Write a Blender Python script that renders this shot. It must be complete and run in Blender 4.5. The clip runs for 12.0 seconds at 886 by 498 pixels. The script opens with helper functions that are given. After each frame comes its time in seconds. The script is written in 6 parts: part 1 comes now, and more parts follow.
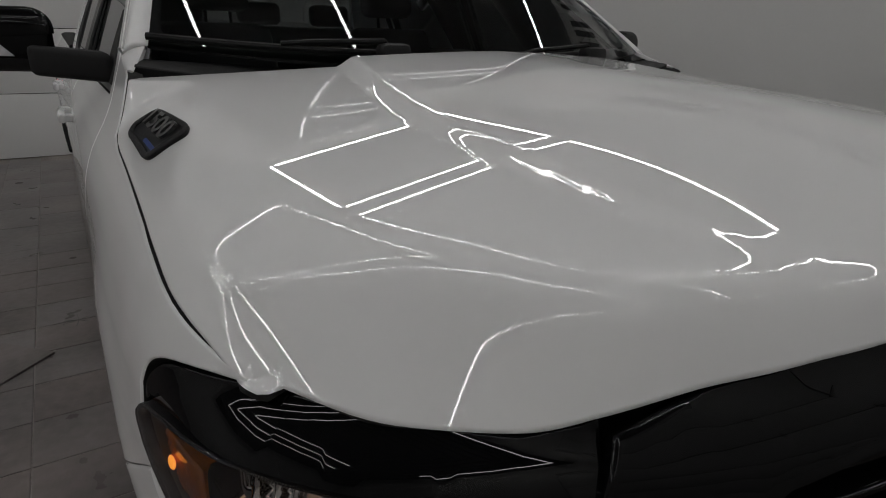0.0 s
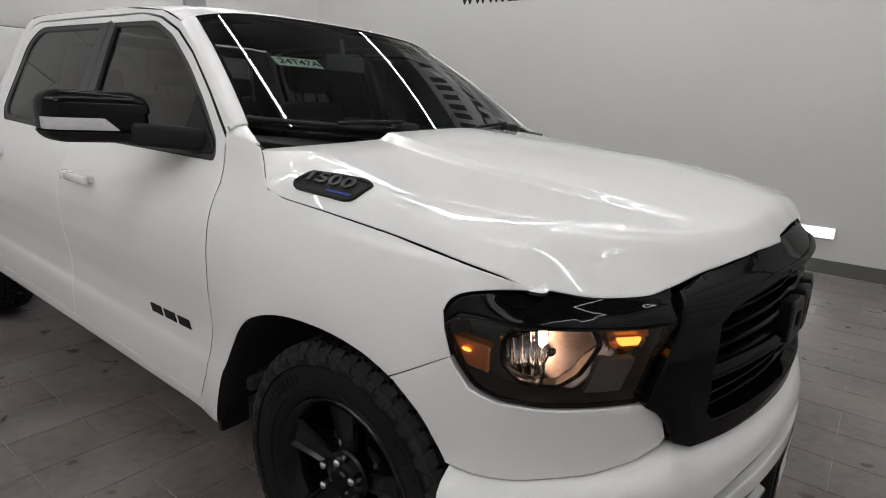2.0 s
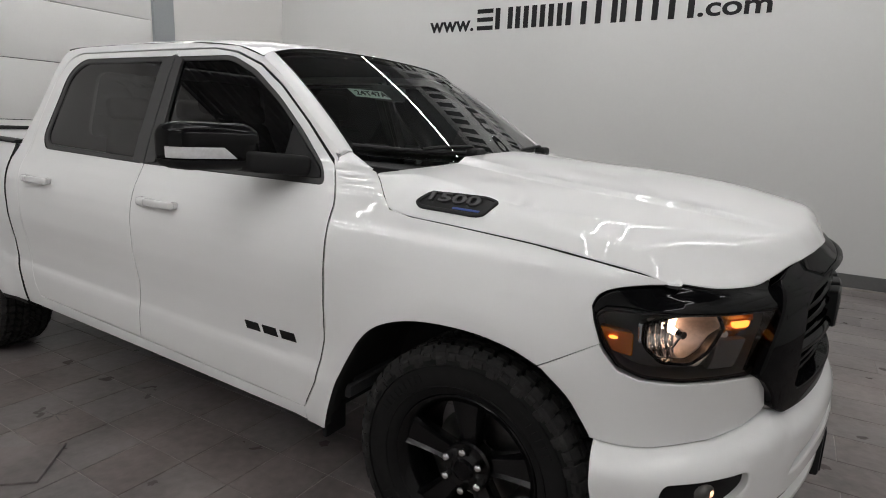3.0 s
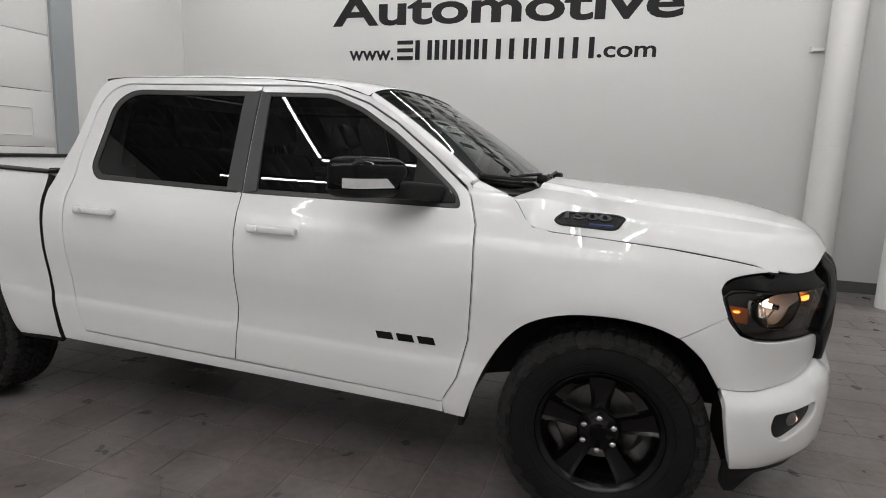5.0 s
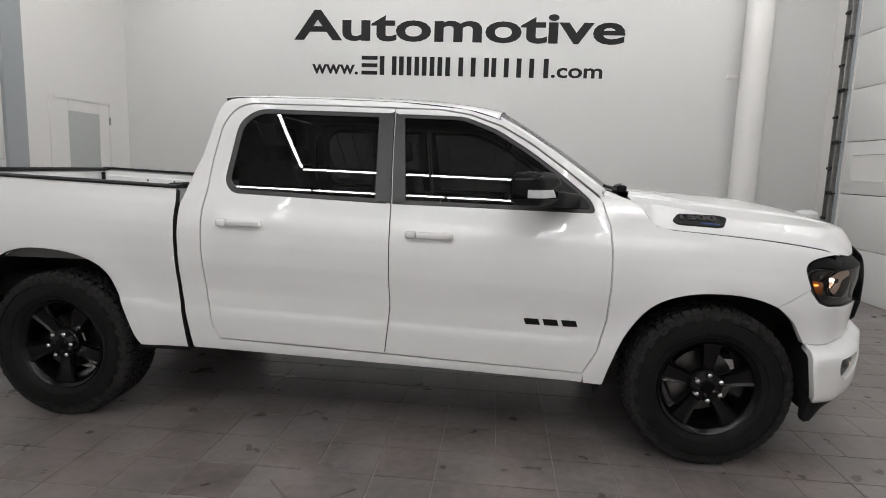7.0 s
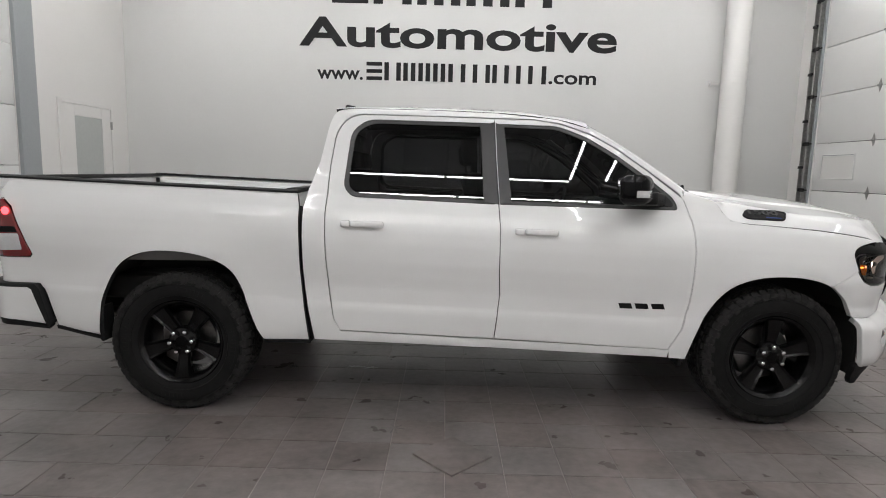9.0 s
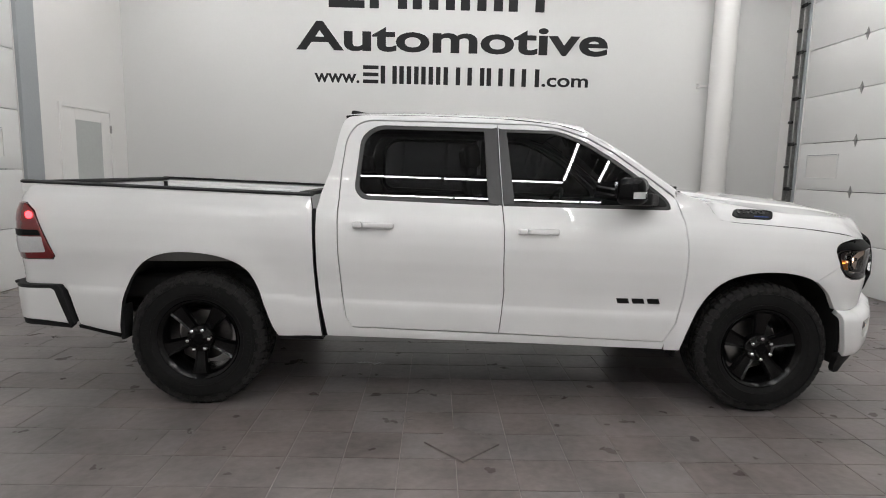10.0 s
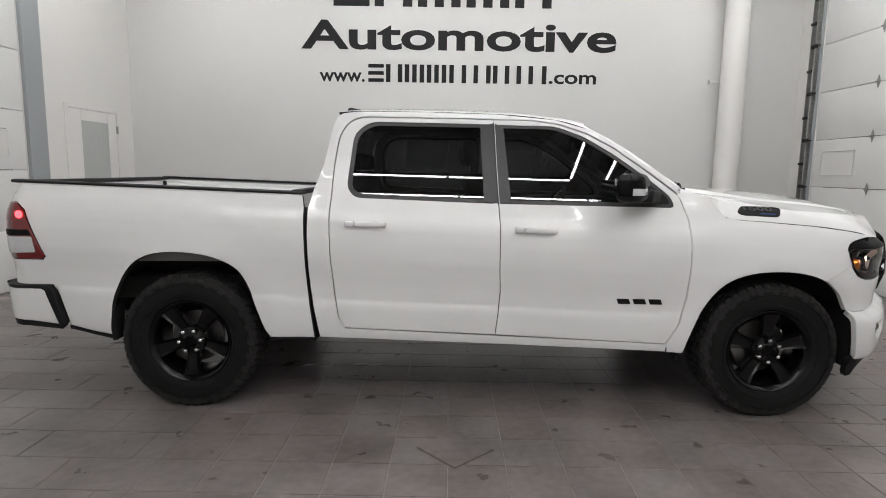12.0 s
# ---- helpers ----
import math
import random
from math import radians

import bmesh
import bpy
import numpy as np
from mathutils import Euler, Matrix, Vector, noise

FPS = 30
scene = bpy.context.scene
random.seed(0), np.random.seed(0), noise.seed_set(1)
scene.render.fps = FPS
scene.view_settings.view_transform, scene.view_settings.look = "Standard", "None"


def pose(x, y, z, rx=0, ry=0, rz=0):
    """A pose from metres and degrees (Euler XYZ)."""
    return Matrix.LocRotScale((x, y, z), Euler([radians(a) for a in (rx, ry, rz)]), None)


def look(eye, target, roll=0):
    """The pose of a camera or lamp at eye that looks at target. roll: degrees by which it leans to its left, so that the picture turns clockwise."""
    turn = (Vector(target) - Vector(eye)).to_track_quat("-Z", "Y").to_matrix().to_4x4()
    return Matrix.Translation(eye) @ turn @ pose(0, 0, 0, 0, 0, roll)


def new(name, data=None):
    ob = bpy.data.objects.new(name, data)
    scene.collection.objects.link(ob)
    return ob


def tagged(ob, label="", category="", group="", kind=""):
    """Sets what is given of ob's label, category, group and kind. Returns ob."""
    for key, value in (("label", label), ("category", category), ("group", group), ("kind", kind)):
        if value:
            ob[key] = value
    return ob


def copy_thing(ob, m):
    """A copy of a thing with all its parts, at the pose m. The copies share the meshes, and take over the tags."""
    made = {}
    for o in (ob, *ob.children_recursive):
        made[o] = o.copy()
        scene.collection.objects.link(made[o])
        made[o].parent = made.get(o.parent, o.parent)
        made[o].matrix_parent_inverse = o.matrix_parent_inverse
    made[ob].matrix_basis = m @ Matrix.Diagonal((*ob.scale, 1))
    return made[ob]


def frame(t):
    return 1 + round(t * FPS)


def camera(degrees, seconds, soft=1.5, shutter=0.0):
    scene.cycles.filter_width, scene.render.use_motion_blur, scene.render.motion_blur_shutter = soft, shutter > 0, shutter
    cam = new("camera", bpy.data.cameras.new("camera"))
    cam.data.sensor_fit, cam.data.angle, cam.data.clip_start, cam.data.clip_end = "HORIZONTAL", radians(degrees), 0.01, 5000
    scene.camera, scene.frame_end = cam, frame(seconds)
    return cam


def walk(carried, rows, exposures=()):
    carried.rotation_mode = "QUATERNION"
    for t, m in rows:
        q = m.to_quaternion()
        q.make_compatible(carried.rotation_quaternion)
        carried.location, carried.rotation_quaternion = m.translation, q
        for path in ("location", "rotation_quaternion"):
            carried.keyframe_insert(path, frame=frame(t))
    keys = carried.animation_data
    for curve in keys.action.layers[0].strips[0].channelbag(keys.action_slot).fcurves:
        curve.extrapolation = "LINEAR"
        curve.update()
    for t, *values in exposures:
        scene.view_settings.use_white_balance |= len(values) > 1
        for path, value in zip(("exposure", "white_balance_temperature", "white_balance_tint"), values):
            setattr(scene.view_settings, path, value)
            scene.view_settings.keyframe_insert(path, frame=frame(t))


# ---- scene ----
cam = camera(75.1, 12.0, soft=1.0)
PATH = [
    (0, (1.075, -1.018, 1.493), (-0.493, 0.012, 0.800), 1.6),
    (0.3, (1.142, -1.165, 1.483), (-0.37, -0.075, 0.756), 1.7),
    (0.5, (1.165, -1.267, 1.491), (-0.294, -0.107, 0.767), 2.1),
    (1, (1.234, -1.504, 1.538), (-0.084, -0.177, 0.828), 2.5),
    (1.5, (1.234, -1.78, 1.559), (0.035, -0.326, 0.891), 2.9),
    (2, (1.125, -1.979, 1.551), (-0.04, -0.427, 1.063), 2.9),
    (2.5, (0.96, -2.185, 1.555), (-0.118, -0.561, 1.105), 2.3),
    (3, (0.81, -2.472, 1.544), (-0.198, -0.793, 1.138), 2.3),
    (3.5, (0.668, -2.73, 1.544), (-0.259, -0.999, 1.163), 2.2),
    (3.7, (0.616, -2.8, 1.549), (-0.294, -1.061, 1.164), 1.7),
    (5.3, (-0.181, -3.398, 1.554), (-0.653, -1.478, 1.248), 2.3),
    (5.5, (-0.297, -3.462, 1.547), (-0.718, -1.53, 1.247), 2.2),
    (6, (-0.588, -3.635, 1.537), (-0.918, -1.684, 1.246), 2.2),
    (6.5, (-0.881, -3.88, 1.56), (-1.131, -1.916, 1.278), 2.1),
    (7, (-1.159, -3.99, 1.54), (-1.339, -2.017, 1.261), 2.0),
    (7.2, (-1.333, -4.016, 1.533), (-1.46, -2.038, 1.26), 2.6),
    (8.8, (-2.016, -4.359, 1.542), (-2.012, -2.379, 1.264), 1.5),
    (9, (-2.052, -4.401, 1.535), (-2.056, -2.42, 1.264), 1.5),
    (9.5, (-2.153, -4.527, 1.549), (-2.139, -2.545, 1.28), 1.3),
    (10, (-2.157, -4.578, 1.553), (-2.127, -2.597, 1.283), 1.2),
    (10.5, (-2.128, -4.56, 1.561), (-2.101, -2.579, 1.289), 1.1),
    (11, (-2.116, -4.516, 1.558), (-2.127, -2.535, 1.284), 1.0),
    (11.5, (-2.079, -4.488, 1.546), (-2.096, -2.507, 1.27), 1.0),
    (12, (-2.04, -4.486, 1.538), (-2.056, -2.505, 1.267), 0.9),
]
walk(cam, [(t, look(eye, target, roll)) for t, eye, target, roll in PATH], [(0, -1.6), (0.5, -0.82), (1.0, -0.42), (1.5, -0.44), (2.5, -0.44), (3.5, -0.42), (5.5, -0.25), (12, -0.14)])

# ---- world, lights, exposure ----
world = bpy.data.worlds.new("world")
scene.world = world
world.use_nodes = True
world.node_tree.nodes["Background"].inputs[0].default_value = (0.5, 0.5, 0.5, 1)
world.node_tree.nodes["Background"].inputs[1].default_value = 0.02
LED_POWER = 50.0


# ---- materials ----
def material(name, color, rough=0.5, metal=0.0, coat=0.0, coat_rough=0.03, spec=0.5, grain=0.0, grain_size=40.0, bump=0.0, bump_size=60.0,
             stain=0.0, stain_size=1.5, emit=None, power=0.0, per_piece=0.0, rough_var=0.0, tint=None):
    m = bpy.data.materials.new(name)
    m.use_nodes = True
    nt = m.node_tree
    b = nt.nodes["Principled BSDF"]
    b.inputs["Base Color"].default_value = (*color, 1)
    b.inputs["Roughness"].default_value = rough
    b.inputs["Metallic"].default_value = metal
    b.inputs["Coat Weight"].default_value = coat
    b.inputs["Coat Roughness"].default_value = coat_rough
    b.inputs["Specular IOR Level"].default_value = spec
    if emit:
        b.inputs["Emission Color"].default_value = (*emit, 1)
        b.inputs["Emission Strength"].default_value = power
    coord = nt.nodes.new("ShaderNodeNewGeometry")
    factor = None

    def add(a, c):
        if a is None:
            return c
        n = nt.nodes.new("ShaderNodeMath")
        n.operation = "ADD"
        nt.links.new(a, n.inputs[0])
        nt.links.new(c, n.inputs[1])
        return n.outputs[0]

    def wave(size, amount, detail=4):
        n = nt.nodes.new("ShaderNodeTexNoise")
        n.inputs["Scale"].default_value = size
        n.inputs["Detail"].default_value = detail
        nt.links.new(coord.outputs["Position"], n.inputs["Vector"])
        r = nt.nodes.new("ShaderNodeMapRange")
        r.inputs[1].default_value, r.inputs[2].default_value = 0.2, 0.8
        r.inputs[3].default_value, r.inputs[4].default_value = -amount, amount
        nt.links.new(n.outputs[0], r.inputs[0])
        return r.outputs[0]
    if grain:
        factor = add(factor, wave(grain_size, grain))
    if stain:
        factor = add(factor, wave(stain_size, stain, 3))
    if per_piece:
        info = nt.nodes.new("ShaderNodeObjectInfo")
        geo = nt.nodes.new("ShaderNodeNewGeometry")
        for source in (info.outputs["Random"], geo.outputs["Random Per Island"]):
            r = nt.nodes.new("ShaderNodeMapRange")
            r.inputs[3].default_value, r.inputs[4].default_value = -per_piece, per_piece
            nt.links.new(source, r.inputs[0])
            factor = add(factor, r.outputs[0])
    if factor is not None:
        one = nt.nodes.new("ShaderNodeMath")
        one.operation = "ADD"
        one.inputs[1].default_value = 1.0
        nt.links.new(factor, one.inputs[0])
        mul = nt.nodes.new("ShaderNodeVectorMath")
        mul.operation = "SCALE"
        mul.inputs[0].default_value = color
        nt.links.new(one.outputs[0], mul.inputs["Scale"])
        last = mul.outputs[0]
        if tint:
            info = nt.nodes.new("ShaderNodeObjectInfo")
            patch = nt.nodes.new("ShaderNodeTexNoise")
            patch.inputs["Scale"].default_value = 1.7
            nt.links.new(coord.outputs["Position"], patch.inputs["Vector"])
            share = nt.nodes.new("ShaderNodeMath")
            share.operation = "MULTIPLY_ADD"
            share.use_clamp = True
            share.inputs[1].default_value = 2.2
            nt.links.new(patch.outputs[0], share.inputs[0])
            less = nt.nodes.new("ShaderNodeMath")
            less.operation = "MULTIPLY_ADD"
            less.inputs[1].default_value, less.inputs[2].default_value = 1.3, -1.25
            nt.links.new(info.outputs["Random"], less.inputs[0])
            nt.links.new(less.outputs[0], share.inputs[2])
            shade = nt.nodes.new("ShaderNodeMix")
            shade.data_type = "VECTOR"
            shade.inputs[4].default_value, shade.inputs[5].default_value = (1, 1, 1), tint
            nt.links.new(share.outputs[0], shade.inputs[0])
            both = nt.nodes.new("ShaderNodeVectorMath")
            both.operation = "MULTIPLY"
            nt.links.new(last, both.inputs[0])
            nt.links.new(shade.outputs[1], both.inputs[1])
            last = both.outputs[0]
        nt.links.new(last, b.inputs["Base Color"])
    if rough_var:
        r = nt.nodes.new("ShaderNodeMath")
        r.operation = "ADD"
        r.inputs[1].default_value = rough
        nt.links.new(wave(stain_size * 2, rough_var), r.inputs[0])
        nt.links.new(r.outputs[0], b.inputs["Roughness"])
    if bump:
        n = nt.nodes.new("ShaderNodeTexNoise")
        n.inputs["Scale"].default_value = bump_size
        n.inputs["Detail"].default_value = 5
        nt.links.new(coord.outputs["Position"], n.inputs["Vector"])
        k = nt.nodes.new("ShaderNodeBump")
        k.inputs["Strength"].default_value = bump
        k.inputs["Distance"].default_value = 0.01
        nt.links.new(n.outputs[0], k.inputs["Height"])
        nt.links.new(k.outputs[0], b.inputs["Normal"])
    return m


def glass(name, tint, ior=1.5, gain=1.0):
    """A thin pane: what passes through it is tinted, the rest is a clean reflection."""
    m = bpy.data.materials.new(name)
    m.use_nodes = True
    nt = m.node_tree
    nt.nodes.remove(nt.nodes["Principled BSDF"])
    clear, gloss = nt.nodes.new("ShaderNodeBsdfTransparent"), nt.nodes.new("ShaderNodeBsdfGlossy")
    clear.inputs[0].default_value = (*tint, 1)
    gloss.inputs["Roughness"].default_value = 0.0
    f = nt.nodes.new("ShaderNodeFresnel")
    f.inputs[0].default_value = ior
    mix = nt.nodes.new("ShaderNodeMixShader")
    nt.links.new(f.outputs[0], mix.inputs[0])
    nt.links.new(clear.outputs[0], mix.inputs[1])
    nt.links.new(gloss.outputs[0], mix.inputs[2])
    nt.links.new(mix.outputs[0], nt.nodes["Material Output"].inputs[0])
    return m


PAINT = material("white_paint", (0.78, 0.78, 0.78), rough=0.6, spec=0.1, coat=1.0, coat_rough=0.012, grain=0.006, grain_size=90)
GLOSS_BLACK = material("gloss_black", (0.003, 0.003, 0.0034), rough=0.3, spec=0.0, coat=0.32, coat_rough=0.006, grain=0.05)
SATIN_BLACK = material("satin_black", (0.005, 0.005, 0.0054), rough=0.4, spec=0.22, grain=0.1, grain_size=120, bump=0.03, bump_size=300)
TRIM_BLACK = material("moulded_black", (0.010, 0.010, 0.0105), rough=0.6, spec=0.25, grain=0.15, grain_size=200, bump=0.12, bump_size=500)
PILLAR_BLACK = material("pillar_black", (0.035, 0.035, 0.036), rough=0.45, grain=0.1, grain_size=60, bump=0.03, bump_size=400)
RUBBER = material("tyre_rubber", (0.008, 0.008, 0.008), rough=0.65, spec=0.2, grain=0.25, grain_size=30, bump=0.15, bump_size=250, stain=0.25, stain_size=6)
# same rubber, paler: lit block tops against shaded grooves are put into the colour
LIT_TREAD = material("lit_tread_rubber", (0.024, 0.0237, 0.0233), rough=0.75, spec=0.2, grain=0.3, grain_size=60, bump=0.15, bump_size=300)
RIM_BLACK = material("black_alloy", (0.0028, 0.0028, 0.0031), rough=0.22, spec=0.3, grain=0.1, grain_size=80, bump=0.02, bump_size=300)
CHROME = material("chrome", (0.75, 0.75, 0.75), rough=0.12, metal=1.0, grain=0.05, grain_size=30, rough_var=0.04)
# chrome tinted warm: the bulb's glow, with some dust, is in the colour
WARM_CHROME = material("warm_tinted_reflector", (0.74, 0.63, 0.55), rough=0.42, metal=1.0, grain=0.15, grain_size=120)
STEEL = material("brake_steel", (0.16, 0.155, 0.15), rough=0.35, metal=1.0, grain=0.2, grain_size=50)
GALVANISED = material("galvanised_steel", (0.33, 0.33, 0.32), rough=0.45, metal=0.8, grain=0.25, grain_size=25, bump=0.05)
LINER = material("wheel_liner", (0.012, 0.012, 0.012), rough=0.85, grain=0.3, grain_size=20, bump=0.2, bump_size=120)
CABIN = material("cabin_plastic", (0.085, 0.088, 0.09), rough=0.7, grain=0.2, grain_size=60, bump=0.08, bump_size=300)
CLOTH = material("seat_cloth", (0.035, 0.036, 0.038), rough=0.95, grain=0.3, grain_size=150, bump=0.2, bump_size=400)
HEADLINER = material("headliner", (0.30, 0.30, 0.29), rough=0.95, grain=0.1, grain_size=200, bump=0.1, bump_size=500)
SIDE_GLASS = glass("tinted_glass", (0.12, 0.124, 0.127), 1.72)
SCREEN_GLASS = glass("windshield_glass", (0.80, 0.87, 0.84), 1.72)
LAMP_AND_SHADE_GREY = material("lamp_and_shade_grey", (0.14, 0.137, 0.135), rough=0.4, grain=0.1, grain_size=120)
LENS = glass("lamp_lens", (0.85, 0.85, 0.85), 1.45)
AMBER = material("amber_lens", (0.55, 0.16, 0.012), rough=0.25, coat=1.0, grain=0.15, grain_size=180, bump=0.2, bump_size=260)
AMBER_LIT = material("amber_bulb", (0.8, 0.25, 0.02), rough=0.3, emit=(1.0, 0.34, 0.05), power=3.5)
WARM_LIT = material("halogen_bulb", (0.9, 0.8, 0.7), rough=0.3, emit=(1.0, 0.62, 0.42), power=45.0)
RED = material("red_lens", (0.15, 0.005, 0.007), rough=0.12, coat=1.0, grain=0.12, grain_size=150, bump=0.05, bump_size=200)
RED_LIT = material("red_bulb", (0.8, 0.02, 0.02), rough=0.3, emit=(1.0, 0.04, 0.05), power=7.0)
CLEAR_LENS = material("clear_lens", (0.55, 0.55, 0.56), rough=0.12, coat=1.0, grain=0.1, grain_size=120, bump=0.08, bump_size=160)
FOG_LIT = material("fog_bulb_glow", (0.8, 0.6, 0.5), rough=0.3, emit=(1.0, 0.55, 0.32), power=2.2)
BLUE = material("blue_print", (0.012, 0.045, 0.22), rough=0.4, grain=0.1, grain_size=100)
BADGE_GREY = material("badge_grey", (0.034, 0.034, 0.035), rough=0.4, grain=0.1, grain_size=200)
STICKER = material("sticker_paper", (0.62, 0.72, 0.66), rough=0.6, grain=0.05, grain_size=80)
INK = material("ink", (0.01, 0.012, 0.012), rough=0.6, grain=0.1)
WHITE_PRINT = material("white_print", (0.7, 0.7, 0.7), rough=0.5, grain=0.05)

WALL = material("painted_wall", (0.595, 0.595, 0.587), rough=0.42, grain=0.012, grain_size=30, stain=0.02, stain_size=0.7, bump=0.03, bump_size=120, rough_var=0.05)
WALL_SIDE = material("side_wall_paint", (0.70, 0.69, 0.675), rough=0.55, grain=0.012, grain_size=30, stain=0.03, stain_size=0.8, bump=0.03, bump_size=120)
DOOR_WHITE = material("door_white", (0.72, 0.72, 0.71), rough=0.45, grain=0.015, grain_size=50, stain=0.03, stain_size=1.2, bump=0.03, bump_size=200)
GREY_PAINT = material("grey_jamb_paint", (0.30, 0.32, 0.33), rough=0.5, grain=0.04, grain_size=40, stain=0.05)
BASE = material("baseboard_vinyl", (0.10, 0.10, 0.10), rough=0.45, grain=0.08, grain_size=30, stain=0.1)
# pale colour of the unseen south wall, raised to bounce light onto the truck
BOUNCE_WALL = material("bounce_wall_paint", (0.80, 0.80, 0.79), rough=0.5, grain=0.02, grain_size=20, stain=0.03)
CEILING = material("ceiling_black", (0.15, 0.15, 0.153), rough=0.5, grain=0.15, grain_size=20, stain=0.1)
TILE = material("slate_tile", (0.190, 0.161, 0.155), rough=0.33, spec=0.36, grain=0.18, grain_size=19, stain=0.42, stain_size=2.4, tint=(0.90, 0.96, 0.98), bump=0.12, bump_size=40, per_piece=0.11, rough_var=0.10)
GROUT = material("grout", (0.33, 0.30, 0.28), rough=0.9, grain=0.3, grain_size=60, stain=0.45, stain_size=3)
SIGN = material("sign_vinyl", (0.010, 0.010, 0.011), rough=0.5, spec=0.2, grain=0.1, grain_size=40)
LED = material("led_diffuser", (0.9, 0.9, 0.9), rough=0.5, emit=(1.0, 0.99, 0.98), power=LED_POWER)
FROST = material("frosted_pane", (0.42, 0.44, 0.43), rough=0.3, coat=0.6, grain=0.04, grain_size=20)


# ---- mesh helpers ----
def finish(name, me, mat, parent, label=""):
    me.materials.append(mat)
    ob = new(name, me)
    if parent is not None:
        ob.parent = parent
    if label:
        ob["label"] = label
    return ob


def part(name, bm, mat, parent=None, label="", smooth=40):
    """Links a bmesh as one mesh object under a thing or a part."""
    bmesh.ops.recalc_face_normals(bm, faces=bm.faces[:])
    if smooth:
        for f in bm.faces:
            f.smooth = True
        limit = radians(smooth)
        for e in bm.edges:
            if len(e.link_faces) == 2 and e.calc_face_angle(0) > limit:
                e.smooth = False
    me = bpy.data.meshes.new(name)
    bm.to_mesh(me)
    bm.free()
    return finish(name, me, mat, parent, label)


def box_into(bm, lo, hi, bevel=0.0, seg=2, m=None):
    start = len(bm.verts)
    made = bmesh.ops.create_cube(bm, size=1)["verts"]
    for v in made:
        v.co = Vector([(a + b) / 2 + c * (b - a) for a, b, c in zip(lo, hi, v.co)])
    if bevel:
        edges = list({e for v in made for e in v.link_edges})
        made = list({v for f in bmesh.ops.bevel(bm, geom=edges, offset=bevel, segments=seg, affect="EDGES", profile=0.5)["faces"] for v in f.verts} | {v for v in made if v.is_valid})
    if m is not None:
        bmesh.ops.transform(bm, matrix=m, verts=[v for v in made if v.is_valid])
    return bm


def box(lo, hi, bevel=0.0, seg=2, m=None):
    return box_into(bmesh.new(), lo, hi, bevel, seg, m)


def tube_into(bm, a, b, r1, r2=None, seg=16, caps=True):
    a, b = Vector(a), Vector(b)
    d = b - a
    m = Matrix.Translation((a + b) / 2) @ d.to_track_quat("Z", "Y").to_matrix().to_4x4()
    bmesh.ops.create_cone(bm, cap_ends=caps, segments=seg, radius1=r1, radius2=r1 if r2 is None else r2, depth=d.length, matrix=m)
    return bm


def tube(a, b, r1, r2=None, seg=16):
    return tube_into(bmesh.new(), a, b, r1, r2, seg)


def ring_sweep(profile, seg, closed=True, axis="Y"):
    """Turns a profile of (radius, along) round the Y axis."""
    verts, faces, n = [], [], len(profile)
    for i in range(seg):
        a = 2 * math.pi * i / seg
        verts += [(r * math.cos(a), y, r * math.sin(a)) for r, y in profile]
    for i in range(seg):
        for k in range(n if closed else n - 1):
            p, q = i * n, (i + 1) % seg * n
            faces.append((p + k, p + (k + 1) % n, q + (k + 1) % n, q + k))
    bm = bmesh.new()
    vs = [bm.verts.new(v) for v in verts]
    for f in faces:
        bm.faces.new([vs[i] for i in f])
    return bm


def pipe(points, r, seg=8, closed=False):
    """A round bar along points."""
    pts = [Vector(p) for p in points]
    n, bm, rings = len(pts), bmesh.new(), []
    for i, p in enumerate(pts):
        a = pts[(i - 1) % n] if closed or i else p
        b = pts[(i + 1) % n] if closed or i < n - 1 else p
        q = (b - a).normalized().to_track_quat("Z", "Y")
        rings.append([bm.verts.new(p + q @ Vector((r * math.cos(t), r * math.sin(t), 0))) for t in [2 * math.pi * k / seg for k in range(seg)]])
    for i in range(n if closed else n - 1):
        for k in range(seg):
            a, b = rings[i], rings[(i + 1) % n]
            bm.faces.new((a[k], a[(k + 1) % seg], b[(k + 1) % seg], b[k]))
    if not closed:
        bm.faces.new(rings[0][::-1])
        bm.faces.new(rings[-1])
    return bm


def spline(xs, ys):
    """A monotone cubic through the points, as a function."""
    xs, ys = np.array(xs, float), np.array(ys, float)
    h, d = np.diff(xs), np.diff(ys) / np.diff(xs)
    m = np.zeros(len(xs))
    m[0], m[-1] = d[0], d[-1]
    for i in range(1, len(xs) - 1):
        if d[i - 1] * d[i] > 0:
            w1, w2 = 2 * h[i] + h[i - 1], h[i] + 2 * h[i - 1]
            m[i] = (w1 + w2) / (w1 / d[i - 1] + w2 / d[i])

    def at(x):
        x = np.clip(np.asarray(x, float), xs[0], xs[-1])
        i = np.clip(np.searchsorted(xs, x) - 1, 0, len(h) - 1)
        t = (x - xs[i]) / h[i]
        return (2 * t**3 - 3 * t**2 + 1) * ys[i] + (t**3 - 2 * t**2 + t) * h[i] * m[i] + (-2 * t**3 + 3 * t**2) * ys[i + 1] + (t**3 - t**2) * h[i] * m[i + 1]
    return at


def step_up(x, a, b):
    t = np.clip((np.asarray(x, float) - a) / (b - a), 0, 1)
    return t * t * (3 - 2 * t)


